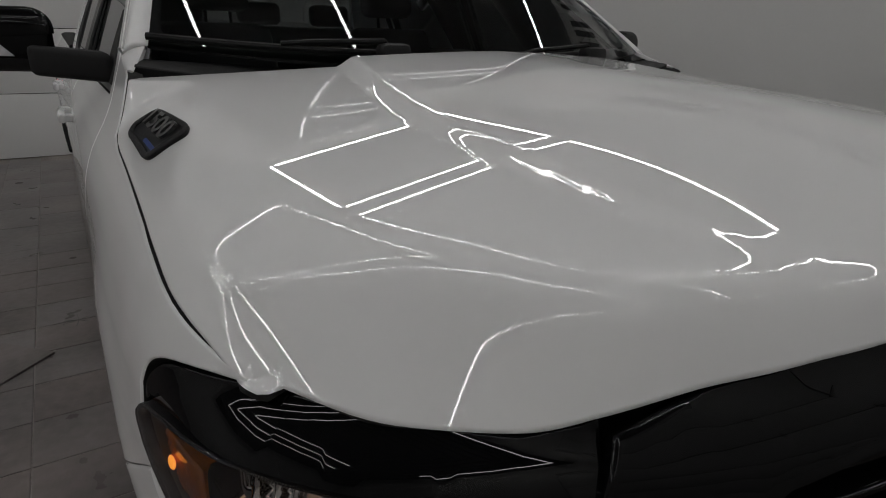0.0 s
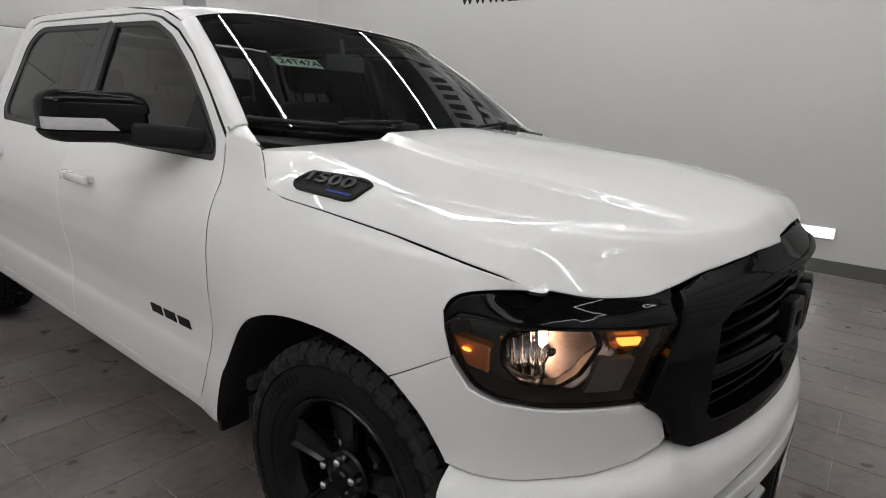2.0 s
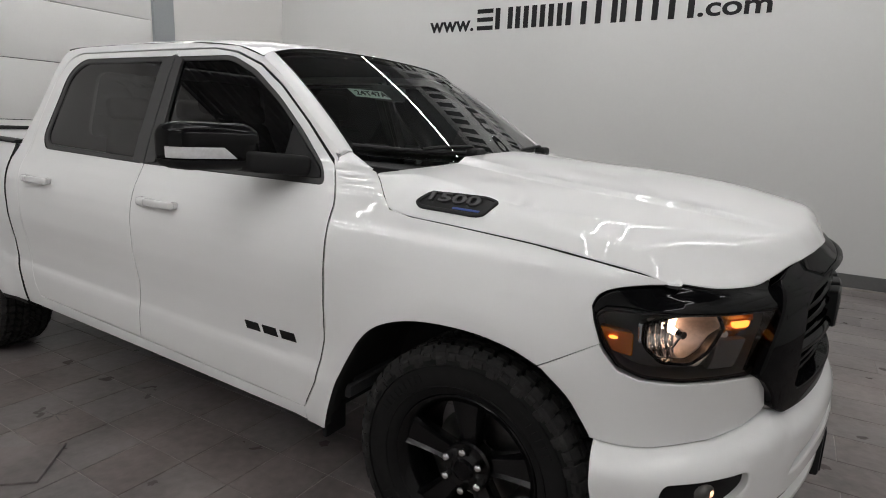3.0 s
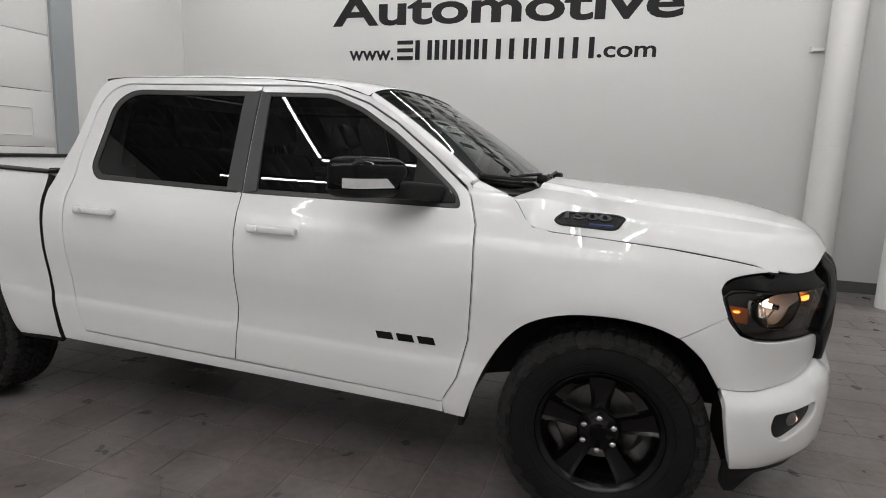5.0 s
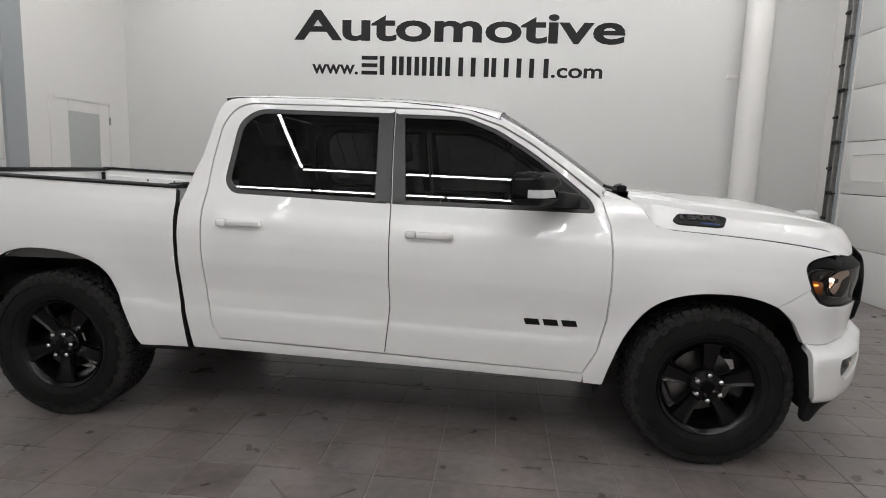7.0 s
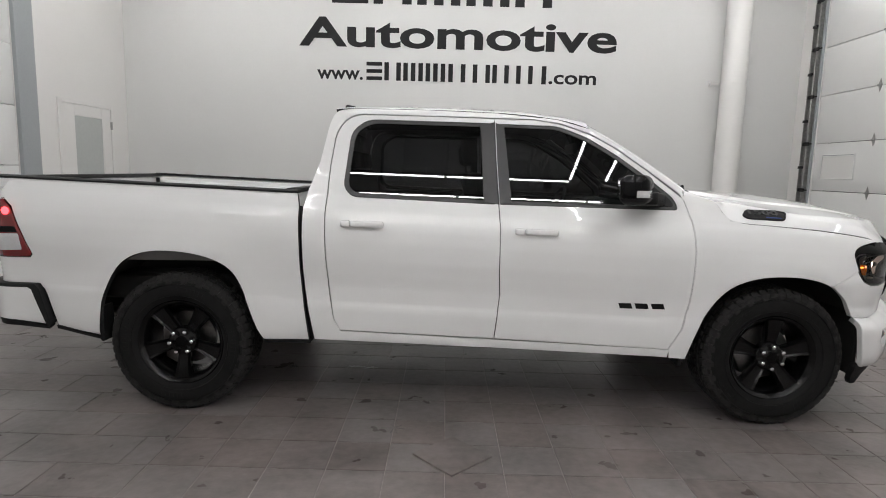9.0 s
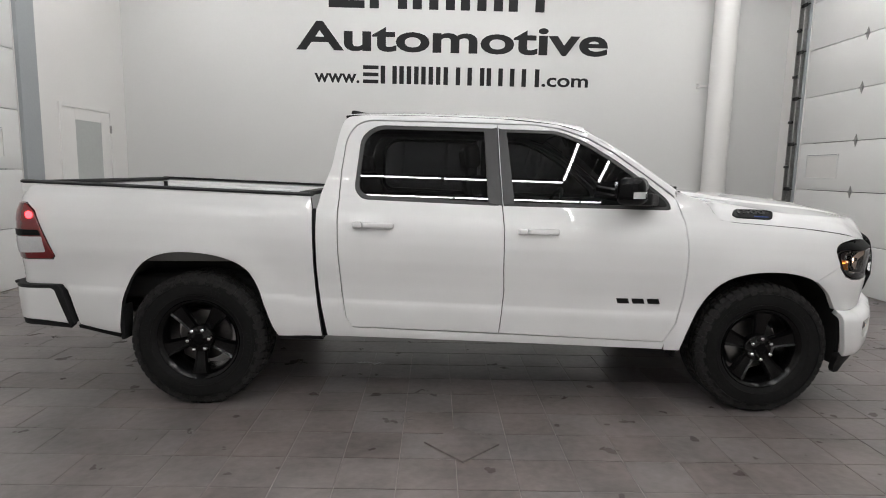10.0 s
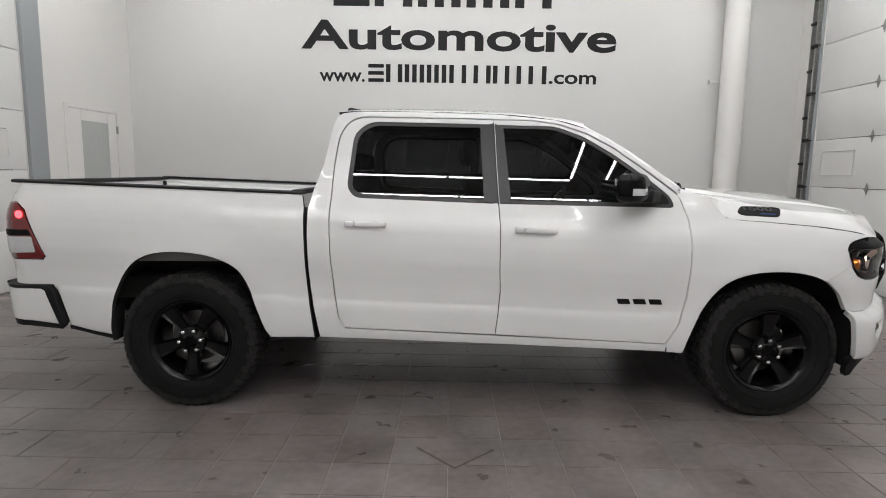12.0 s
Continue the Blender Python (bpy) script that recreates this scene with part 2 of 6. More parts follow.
def fillet(points, r=0.03, n=5):
    """Rounds the corners of an outline; a point may carry its own radius as a third number."""
    out, k = [], len(points)
    for i in range(k):
        p, a, b = (np.array(points[j % k][:2], float) for j in (i, i - 1, i + 1))
        rr = points[i][2] if len(points[i]) > 2 else r
        la, lb = np.linalg.norm(a - p), np.linalg.norm(b - p)
        rr = min(rr, la * 0.48, lb * 0.48)
        if rr < 1e-4:
            out.append(tuple(p))
            continue
        p0, p1 = p + (a - p) / la * rr, p + (b - p) / lb * rr
        out += [tuple((1 - t) ** 2 * p0 + 2 * t * (1 - t) * p + t * t * p1) for t in np.linspace(0, 1, n)]
    return out


def dense(loop, step):
    out = []
    for i, p in enumerate(loop):
        p, q = np.array(p[:2], float), np.array(loop[(i + 1) % len(loop)][:2], float)
        n = max(1, int(np.ceil(np.linalg.norm(q - p) / step)))
        out += [p + (q - p) * k / n for k in range(n)]
    keep = [p for i, p in enumerate(out) if np.linalg.norm(p - out[i - 1]) > 1e-4]
    return np.array(keep)


def inside(pts, loop):
    x, y = pts[:, 0], pts[:, 1]
    res = np.zeros(len(pts), bool)
    for (ax, ay), (bx, by) in zip(loop, np.roll(loop, -1, axis=0)):
        cross = (ay > y) != (by > y)
        res ^= cross & (x < (bx - ax) * (y - ay) / (by - ay + 1e-15) + ax)
    return res


def offset_loop(loop, d):
    """Moves a loop's points to its inside by d."""
    area = 0.5 * np.sum(loop[:, 0] * np.roll(loop[:, 1], -1) - loop[:, 1] * np.roll(loop[:, 0], -1))
    e1, e2 = loop - np.roll(loop, 1, axis=0), np.roll(loop, -1, axis=0) - loop
    n1, n2 = (np.stack([-e[:, 1], e[:, 0]], 1) / (np.linalg.norm(e, axis=1, keepdims=True) + 1e-12) for e in (e1, e2))
    n = n1 + n2
    n /= np.maximum(np.linalg.norm(n, axis=1, keepdims=True), 0.3)
    return loop + n * d * (1 if area > 0 else -1)


def smooth_line(ctrl, n=8):
    c, out = np.array(ctrl, float), []
    for i in range(len(c) - 1):
        p0, p1, p2, p3 = c[max(i - 1, 0)], c[i], c[i + 1], c[min(i + 2, len(c) - 1)]
        for t in np.linspace(0, 1, n, endpoint=False):
            out.append(0.5 * (2 * p1 + (p2 - p0) * t + (2 * p0 - 5 * p1 + 4 * p2 - p3) * t**2 + (3 * p1 - 3 * p2 + p3 - p0) * t**3))
    return np.array(out + [c[-1]])


def skin(name, outline, fn, mat, parent, out, step=0.05, holes=(), thick=0.02, lip=0.003, label="", edge=None, rows=None, gap_dark=True):
    """A pressed panel: the surface fn(u, v) inside an outline of (u, v), less its holes, with rolled edges and a return flange."""
    from mathutils.geometry import delaunay_2d_cdt
    loops = [dense(outline, edge or step)] + [dense(h, edge or step) for h in holes]
    tops = [offset_loop(lp, lip if i == 0 else -lip) for i, lp in enumerate(loops)]
    lo, hi = loops[0].min(0), loops[0].max(0)
    gx, gy = np.arange(lo[0] + step / 2, hi[0], step), np.arange(lo[1] + (rows or step) / 2, hi[1], rows or step)
    if rows:
        gy = np.arange(math.floor((lo[1] - 0.2) / rows) * rows, hi[1] + 0.2, rows)
    grid = np.array([(x + (step / 2 if j % 2 else 0), y - (0.027 * (x + 1.7) if rows else 0)) for j, y in enumerate(gy) for x in gx]).reshape(-1, 2)
    rim = np.concatenate(tops)
    if len(grid):
        ok = inside(grid, tops[0])
        for h in tops[1:]:
            ok &= ~inside(grid, h)
        grid = grid[ok]
    if len(grid):
        far = np.array([np.min(np.sum((rim - g) ** 2, 1)) for g in grid]) > (0.45 * min(step, edge or step, rows or step)) ** 2
        grid = grid[far]
    pts = np.concatenate([rim, grid]) if len(grid) else rim
    edges, k = [], 0
    for lp in tops:
        n = len(lp)
        edges += [(k + i, k + (i + 1) % n) for i in range(n)]
        k += n
    squash = np.array([1.0, step / rows if rows else 1.0])
    vs, _, tris, *_ = delaunay_2d_cdt([Vector(p) for p in pts * squash], edges, [], 0, 1e-6)
    uv = np.array([tuple(v) for v in vs]) / squash
    cen = np.array([uv[list(t)].mean(0) for t in tris])
    ok = inside(cen, tops[0])
    for h in tops[1:]:
        ok &= ~inside(cen, h)
    tris = [tuple(t) for t, keep in zip(tris, ok) if keep]

    def surface(q):
        e = 2e-3
        p, pu, pv = fn(q[:, 0], q[:, 1]), fn(q[:, 0] + e, q[:, 1]), fn(q[:, 0], q[:, 1] + e)
        pm, pw = fn(q[:, 0] - e, q[:, 1]), fn(q[:, 0], q[:, 1] - e)
        n = np.cross(pu - pm, pv - pw)
        return p, n / np.maximum(np.linalg.norm(n, axis=1, keepdims=True), 1e-12)
    p, n = surface(uv)
    sign = 1.0 if np.sum(n.mean(0) * np.array(out)) > 0 else -1.0
    n *= sign
    verts, normals, faces, flanges = [p], [n], [], []
    for t in tris:
        a, b, c = (p[i] for i in t)
        faces.append(t if np.dot(np.cross(b - a, c - a), n[t[0]]) > 0 else t[::-1])
    base = len(p)
    for lp, tp in zip(loops, tops):
        k = len(lp)
        p0, n0 = surface(tp)
        n0 *= sign
        p1, n1 = surface(lp)
        n1 *= sign
        side = p1 - p0
        side /= np.maximum(np.linalg.norm(side, axis=1, keepdims=True), 1e-9)
        verts += [p0, p1 - n1 * lip, p1 - n1 * lip, p1 - n1 * (lip + thick)]
        normals += [n0, 0.7 * side + 0.7 * n0, side, side]
        for i in range(k):
            j = (i + 1) % k
            for r in (0, 2):
                f = (base + r * k + i, base + r * k + j, base + (r + 1) * k + j, base + (r + 1) * k + i)
                if r == 2:
                    flanges.append(len(faces))
                faces.append(f)
        base += 4 * k
    verts, normals = np.concatenate(verts), np.concatenate(normals)
    fixed = []
    for f in faces:
        a, b, c = (verts[i] for i in f[:3])
        ref = sum(normals[i] for i in f)
        fixed.append(f if np.dot(np.cross(b - a, c - a), ref) >= 0 else f[::-1])
    me = bpy.data.meshes.new(name)
    me.from_pydata(verts.tolist(), [], fixed)
    me.shade_smooth()
    normals /= np.maximum(np.linalg.norm(normals, axis=1, keepdims=True), 1e-9)
    me.normals_split_custom_set_from_vertices(normals.tolist())
    ob = finish(name, me, mat, parent, label)
    # flanges of painted panels are blackened: the gaps' shade is put into their colour
    if mat is PAINT and gap_dark and thick > 0:
        me.materials.append(LINER)
        for i in flanges:
            if gap_dark is True or me.polygons[i].center.x < gap_dark:
                me.polygons[i].material_index = 1
    return ob


def xyz(x, y, z):
    return np.stack(np.broadcast_arrays(np.asarray(x, float), np.asarray(y, float), np.asarray(z, float)), -1)


def letters(name, text, size, mat, m, parent=None, depth=0.004, wide=1.0, bold=0.0, spacing=1.0):
    """Raised writing in the built-in font, turned into a mesh. m places its lower left corner."""
    c = bpy.data.curves.new(name, "FONT")
    c.body, c.size, c.extrude, c.offset, c.space_character = text, size, depth, bold, spacing
    c.resolution_u = 4
    tmp = bpy.data.objects.new(name, c)
    scene.collection.objects.link(tmp)
    bpy.context.view_layer.update()
    me = bpy.data.meshes.new_from_object(tmp.evaluated_get(bpy.context.evaluated_depsgraph_get()))
    bpy.data.objects.remove(tmp)
    me.name = name
    low = min(v.co.x for v in me.vertices)
    for v in me.vertices:
        v.co.x = (v.co.x - low) * wide
    me.transform(m)
    me.materials.clear()
    return finish(name, me, mat, parent)


def split_letters(ob, name):
    """Makes each character of a lettering an object of its own."""
    me, parent = ob.data, ob.parent
    bm = bmesh.new()
    bm.from_mesh(me)
    left, groups = set(bm.verts), []
    while left:
        stack, isle = [left.pop()], []
        while stack:
            v = stack.pop()
            isle.append(v)
            for e in v.link_edges:
                w = e.other_vert(v)
                if w in left:
                    left.remove(w)
                    stack.append(w)
        lo, hi = min(v.co.x for v in isle), max(v.co.x for v in isle)
        for g in groups:
            if lo < g[1] - 0.25 * (hi - lo) and hi > g[0] + 0.25 * (hi - lo):
                g[0], g[1] = min(lo, g[0]), max(hi, g[1])
                g[2] += isle
                break
        else:
            groups.append([lo, hi, isle])
    for lo, hi, isle in sorted(groups, key=lambda g: g[0]):
        index = {v: i for i, v in enumerate(isle)}
        faces = {f for v in isle for f in v.link_faces}
        m = bpy.data.meshes.new(name)
        m.from_pydata([tuple(v.co) for v in isle], [], [[index[v] for v in f.verts] for f in faces])
        finish(name, m, me.materials[0], parent)
    bm.free()
    bpy.data.objects.remove(ob)


# ---- the room ----
X0, X1, Y0, Y1, TOP = -7.3, 3.6, -8.0, 5.21, 4.9


def structure(name, bm, mat, label, category, smooth=0):
    return tagged(part(name, bm, mat, None, "", smooth), label, category, "", "structure")


structure("floor", box((X0 - 0.3, Y0 - 0.3, -0.15), (X1 + 0.3, Y1 + 0.3, -0.004)), GROUT, "dark grey slate tile floor with thin dark joints", "floor")
structure("wall_north", box((X0 - 0.2, Y1, -0.1), (X1 + 0.2, Y1 + 0.2, TOP)), WALL, "smooth white painted back wall with black lettering", "wall")
structure("wall_south", box((X0 - 0.2, Y0 - 0.2, -0.1), (X1 + 0.2, Y0, TOP)), BOUNCE_WALL, "unseen pale wall behind the camera, bounces light onto the truck", "wall")


def side_wall(name, x_in, x_out, opening, z_top, label):
    """A wall along y with one opening from the floor up."""
    a, b = opening
    bm = bmesh.new()
    lo, hi = min(x_in, x_out), max(x_in, x_out)
    box_into(bm, (lo, Y0, -0.1), (hi, a, TOP))
    box_into(bm, (lo, b, -0.1), (hi, Y1, TOP))
    box_into(bm, (lo, a, z_top), (hi, b, TOP))
    return structure(name, bm, WALL_SIDE, label, "wall")


side_wall("wall_west", X0, X0 - 0.2, (-2.2, 2.74), 4.3, "white side wall with a wide door opening")
side_wall("wall_east", X1, X1 + 0.2, (-1.4, 4.62), 4.3, "white side wall with an overhead door")

bm = bmesh.new()
box_into(bm, (X0 - 0.2, Y0 - 0.2, TOP), (X1 + 0.2, Y1 + 0.2, TOP + 0.1))
x = X0 + 0.1
while x < X1:
    box_into(bm, (x, Y0, TOP - 0.035), (x + 0.03, Y1, TOP - 0.001))
    x += 0.2
structure("ceiling", bm, CEILING, "black ribbed metal ceiling", "ceiling")

bm = bmesh.new()
box_into(bm, (X0 + 0.001, Y1 - 0.014, 0.0), (X1 - 0.02, Y1 - 0.001, 0.15), 0.004, 1)
structure("baseboard", bm, BASE, "dark vinyl baseboard along the white wall", "baseboard")


def overhead_door(name, x, y0, y1, face, seam0, pitch, hinge_y, vents, label):
    """A sectional door in the wall's opening: panels with joints, hinges and small recessed vents."""
    door = tagged(new(name), label, "door", "", "structure")
    edges = [0.004] + [seam0 + pitch * i for i in range(7) if 0.1 < seam0 + pitch * i < 4.25] + [4.3]
    for a, b in zip(edges, edges[1:]):
        bm = bmesh.new()
        lo, hi = sorted((x, x + 0.045 * face))
        box_into(bm, (lo, y0, a + 0.004), (hi, y1, b - 0.004), 0.006, 2)
        part("door_section", bm, DOOR_WHITE, door)
    for y in hinge_y:
        for z in edges[1:-1]:
            bm = bmesh.new()
            s = -face
            pts = [(0, 0.085), (0.028, 0.02), (0.028, -0.02), (0, -0.085), (-0.028, -0.02), (-0.028, 0.02)]
            vs = [bm.verts.new((x + s * 0.004, y + a, z + b)) for a, b in pts]
            f = bm.faces.new(vs)
            ext = bmesh.ops.extrude_face_region(bm, geom=[f])["geom"]
            bmesh.ops.translate(bm, vec=(s * 0.006, 0, 0), verts=[v for v in ext if isinstance(v, bmesh.types.BMVert)])
            tube_into(bm, (x + s * 0.016, y - 0.036, z), (x + s * 0.016, y + 0.036, z), 0.012, seg=8)
            part("hinge", bm, GALVANISED, door, "grey steel hinge")
    for ya, yb, za, zb in vents:
        s = -face
        bm = bmesh.new()
        for a, b, c, d in ((ya, yb, za, za + 0.014), (ya, yb, zb - 0.03, zb), (ya, ya + 0.014, za, zb), (yb - 0.014, yb, za, zb)):
            lo, hi = sorted((x + s * 0.002, x + s * 0.012))
            box_into(bm, (lo, a, c), (hi, b, d), 0.003, 1)
        part("vent_frame", bm, DOOR_WHITE, door)
        lo, hi = sorted((x + s * 0.001, x + s * 0.004))
        part("vent_pane", box((lo, ya + 0.014, za + 0.014), (hi, yb - 0.014, zb - 0.03)), WALL_SIDE, door)
        lo, hi = sorted((x + s * 0.012, x + s * 0.016))
        part("vent_slot", box((lo, ya + 0.03, zb - 0.018), (hi, yb - 0.03, zb - 0.009)), GREY_PAINT, door)
    return door


overhead_door("door_east", X1 + 0.01, -1.4, 4.62, 1, 0.665, 0.708, (3.40, 2.2, 1.0), ((3.71, 4.42, 1.55, 1.91), (1.3, 2.0, 1.55, 1.91)), "white sectional overhead door, closed")
overhead_door("door_west", X0 - 0.01, -2.2, 2.74, -1, 0.74, 0.72, (), ((1.75, 2.45, 1.6, 1.96),), "white sectional overhead door, closed")

# track of the east door: two rails, slots and brackets
track = tagged(new("door_track"), "galvanised steel door track with rollers on the wall", "door track", "", "structure")
bm = bmesh.new()
box_into(bm, (X1 - 0.075, 4.70, 0.0), (X1 - 0.003, 4.735, 4.7), 0.003, 1)
box_into(bm, (X1 - 0.015, 4.70, 0.0), (X1 - 0.003, 4.93, 4.7), 0.002, 1)
part("rail", bm, GALVANISED, track)
part("angle_iron", box((X1 - 0.075, 4.83, 0.0), (X1 - 0.015, 4.845, 4.7), 0.002, 1), GALVANISED, track)
part("jamb_seal", box((X1 - 0.04, 4.628, 0.0), (X1 - 0.003, 4.66, 4.3), 0.004, 1), GREY_PAINT, track)
for z in [0.665 + 0.708 * i for i in range(6)]:
    bm = box((X1 - 0.09, 4.64, z - 0.028), (X1 - 0.078, 4.80, z + 0.028), 0.004, 1)
    tube_into(bm, (X1 - 0.07, 4.60, z), (X1 - 0.07, 4.76, z), 0.011, seg=8)
    tube_into(bm, (X1 - 0.07, 4.745, z), (X1 - 0.07, 4.775, z), 0.03, seg=14)
    part("roller_bracket", bm, SATIN_BLACK, track)
    bm = box((X1 - 0.085, 4.74, z + 0.33), (X1 - 0.003, 4.86, z + 0.37), 0.003, 1)
    part("track_bracket", bm, SATIN_BLACK, track)

# grey jamb and the white man door in the west wall
structure("trim_jamb", box((X0 - 0.005, 2.745, 0), (X0 + 0.05, 3.07, TOP - 0.01), 0.006, 1), GREY_PAINT, "grey painted door jamb", "trim")
man = tagged(new("door_west_small"), "white hinged door with a frosted pane, closed", "door", "", "structure")
bm = bmesh.new()
for lo, hi in (((X0, 3.49, 0), (X0 + 0.022, 3.555, 2.38)), ((X0, 4.72, 0), (X0 + 0.022, 4.785, 2.38)), ((X0, 3.558, 2.325), (X0 + 0.022, 4.717, 2.38))):
    box_into(bm, lo, hi, 0.004, 1)
part("door_frame", bm, WALL_SIDE, man)
bm = bmesh.new()
for lo, hi in (((X0, 3.563, 0.01), (X0 + 0.012, 3.84, 2.317)), ((X0, 4.49, 0.01), (X0 + 0.012, 4.712, 2.317)), ((X0, 3.843, 2.165), (X0 + 0.012, 4.487, 2.317)), ((X0, 3.843, 0.01), (X0 + 0.012, 4.487, 1.0))):
    box_into(bm, lo, hi, 0.002, 1)
part("door_leaf", bm, WALL_SIDE, man)
part("pane", box((X0 + 0.001, 3.842, 1.003), (X0 + 0.006, 4.488, 2.163)), FROST, man, "frosted grey pane")
for z in (2.08, 1.2, 0.3):
    bm = box((X0 + 0.012, 4.70, z - 0.06), (X0 + 0.03, 4.735, z + 0.06), 0.004, 1)
    tube_into(bm, (X0 + 0.03, 4.716, z - 0.06), (X0 + 0.03, 4.716, z + 0.06), 0.011, seg=10)
    part("hinge", bm, GALVANISED, man)
bm = tube((X0 + 0.012, 3.62, 1.02), (X0 + 0.06, 3.62, 1.02), 0.012, seg=10)
box_into(bm, (X0 + 0.05, 3.60, 1.008), (X0 + 0.066, 3.74, 1.032), 0.005, 2)
part("door_handle", bm, CHROME, man)

# white downpipe with a strap
column = tagged(new("column"), "round white painted pipe column strapped to the wall", "column", "", "structure")
part("shaft", tube((2.45, 5.005, 0), (2.45, 5.005, TOP), 0.185, seg=40), WALL_SIDE, column)
bm = ring_sweep([(0.186, -0.02), (0.19, -0.02), (0.19, 0.02), (0.186, 0.02)], 40)
bmesh.ops.transform(bm, matrix=pose(2.45, 5.005, 3.02, 90), verts=bm.verts[:])
box_into(bm, (2.14, 5.14, 3.0), (2.28, 5.165, 3.04), 0.004, 1)
box_into(bm, (2.135, 5.13, 2.985), (2.16, 5.205, 3.055), 0.004, 1)
part("strap", bm, WALL_SIDE, column)
bm = ring_sweep([(0.186, -0.004), (0.1885, -0.003), (0.1885, 0.003), (0.186, 0.004)], 40)
bmesh.ops.transform(bm, matrix=pose(2.45, 5.005, 1.84, 90), verts=bm.verts[:])
part("joint", bm, WALL_SIDE, column)

bollard = tagged(new("bollard"), "white painted steel bollard with a domed top", "bollard")
bm = tube((0, 0, 0.001), (0, 0, 1.09), 0.14, seg=32)
bmesh.ops.transform(bm, matrix=pose(3.10, 4.42, 0), verts=bm.verts[:])
part("post", bm, DOOR_WHITE, bollard)
bm = bmesh.new()
bmesh.ops.create_uvsphere(bm, u_segments=32, v_segments=12, radius=0.14, matrix=Matrix.Translation((3.10, 4.42, 1.09)) @ Matrix.Diagonal((1, 1, 0.35, 1)))
part("cap", bm, DOOR_WHITE, bollard)

# lettering on the back wall: the plain word is lettered, the firm's own name is a row of plain blocks
sign = tagged(new("wall_sign"), "black cut vinyl lettering on the white wall", "sign")
up = Matrix.Rotation(radians(90), 4, "X")
wordmark = letters("word", "Automotive", 0.62, SIGN, Matrix.Translation((-4.47, Y1 - 0.004, 3.475)) @ up, sign, 0.002, 1.0, 0.015)
span = max(v.co.x for v in wordmark.data.vertices) - min(v.co.x for v in wordmark.data.vertices)
for v in wordmark.data.vertices:
    v.co.x = -4.47 + (v.co.x + 4.47) * 5.10 / span
split_letters(wordmark, "letter")


w = letters("address_start", "www.", 0.30, SIGN, Matrix.Translation((-4.18, Y1 - 0.004, 2.955)) @ up, sign, 0.002, 1.0, 0.006)
span = max(v.co.x for v in w.data.vertices) + 4.18
for v in w.data.vertices:
    v.co.x = -4.18 + (v.co.x + 4.18) * 0.74 / span
split_letters(w, "letter")
w = letters("address_end", ".com", 0.30, SIGN, Matrix.Translation((-0.44, Y1 - 0.004, 2.965)) @ up, sign, 0.002, 1.0, 0.006)
span = max(v.co.x for v in w.data.vertices) + 0.44
for v in w.data.vertices:
    v.co.x = -0.44 + (v.co.x + 0.44) * 0.77 / span
split_letters(w, "letter")


def stroke_bars(kind, x, wd, z0, z1, y, t):
    """Plain bars of the height and weight of one character."""
    if kind == "bars":
        h = (z1 - z0 - t * 0.8) / 2
        return [box((x, y, z0 + h * k), (x + wd, y + 0.003, z0 + h * k + t * 0.8), 0.0012, 1) for k in range(3)]
    n = {"post": 1, "pair": 2, "triple": 3}[kind]
    at = [x + (wd - t) * (k / (n - 1) if n > 1 else 0.5) for k in range(n)]
    return [box((a, y, z0), (a + t, y + 0.003, z1), 0.0012, 1) for a in at]


def mark_row(kinds, widths, x0, x1, z0, z1, y, t, mat, parent, name="bar"):
    total = sum(widths)
    x = x0
    for kind, wd in zip(kinds, widths):
        wd *= (x1 - x0) / total
        for bm in stroke_bars(kind, x + wd * 0.06, wd * 0.88, z0, z1, y, t):
            part(name, bm, mat, parent, "", 0)
        x += wd


mark_row(["bars", "pair", "triple", "triple", "post", "post", "pair", "pair", "post", "pair"], [1, 1.05, 1.25, 1.25, 0.45, 0.95, 1.1, 1.05, 0.95, 1.15], -3.40, -0.46, 2.95, 3.235, Y1 - 0.006, 0.074, SIGN, sign)
mark_row(["bars", "pair", "triple", "triple", "post", "post"], [1.1, 1.15, 1.3, 1.3, 0.4, 1.05], -3.98, -0.2, 4.13, 4.66, Y1 - 0.006, 0.15, SIGN, sign)

# light bar low on the back wall
bar = tagged(new("wall_light"), "lit white strip light low on the wall", "light")
part("housing", box((0.05, Y1 - 0.05, 0.375), (0.84, Y1 - 0.001, 0.505), 0.006, 2), DOOR_WHITE, bar)
LED_LOW = material("low_led_diffuser", (0.9, 0.9, 0.9), rough=0.5, emit=(1.0, 0.985, 0.95), power=6.0)
part("diffuser", box((0.07, Y1 - 0.058, 0.39), (0.825, Y1 - 0.051, 0.49), 0.0), LED_LOW, bar)

# ceiling strip lights, set out as rectangles and long rows, some of them added fill
Z_LED = 4.6


def strip_light(a, b):
    d = Vector(b) - Vector(a)
    ob = tagged(new("strip_light"), "lit white linear ceiling strip light, two south rows added as fill", "ceiling light", "ceiling strip lights")
    n = d.length
    m = Matrix.Translation((*a, Z_LED)) @ Matrix.Rotation(math.atan2(d.y, d.x), 4, "Z")
    part("housing", box((0.0, -0.028, 0.012), (n, 0.028, 0.06), 0.004, 1, m), SATIN_BLACK, ob)
    part("diffuser", box((0.01, -0.015, -0.012), (n - 0.01, 0.015, 0.0115), 0.004, 1, m), LED, ob)
    for k in (0.15, 0.85):
        p = m @ Vector((n * k, 0, 0.06))
        part("hanger", tube(p, (p.x, p.y, TOP - 0.002), 0.004, seg=6), GALVANISED, ob)


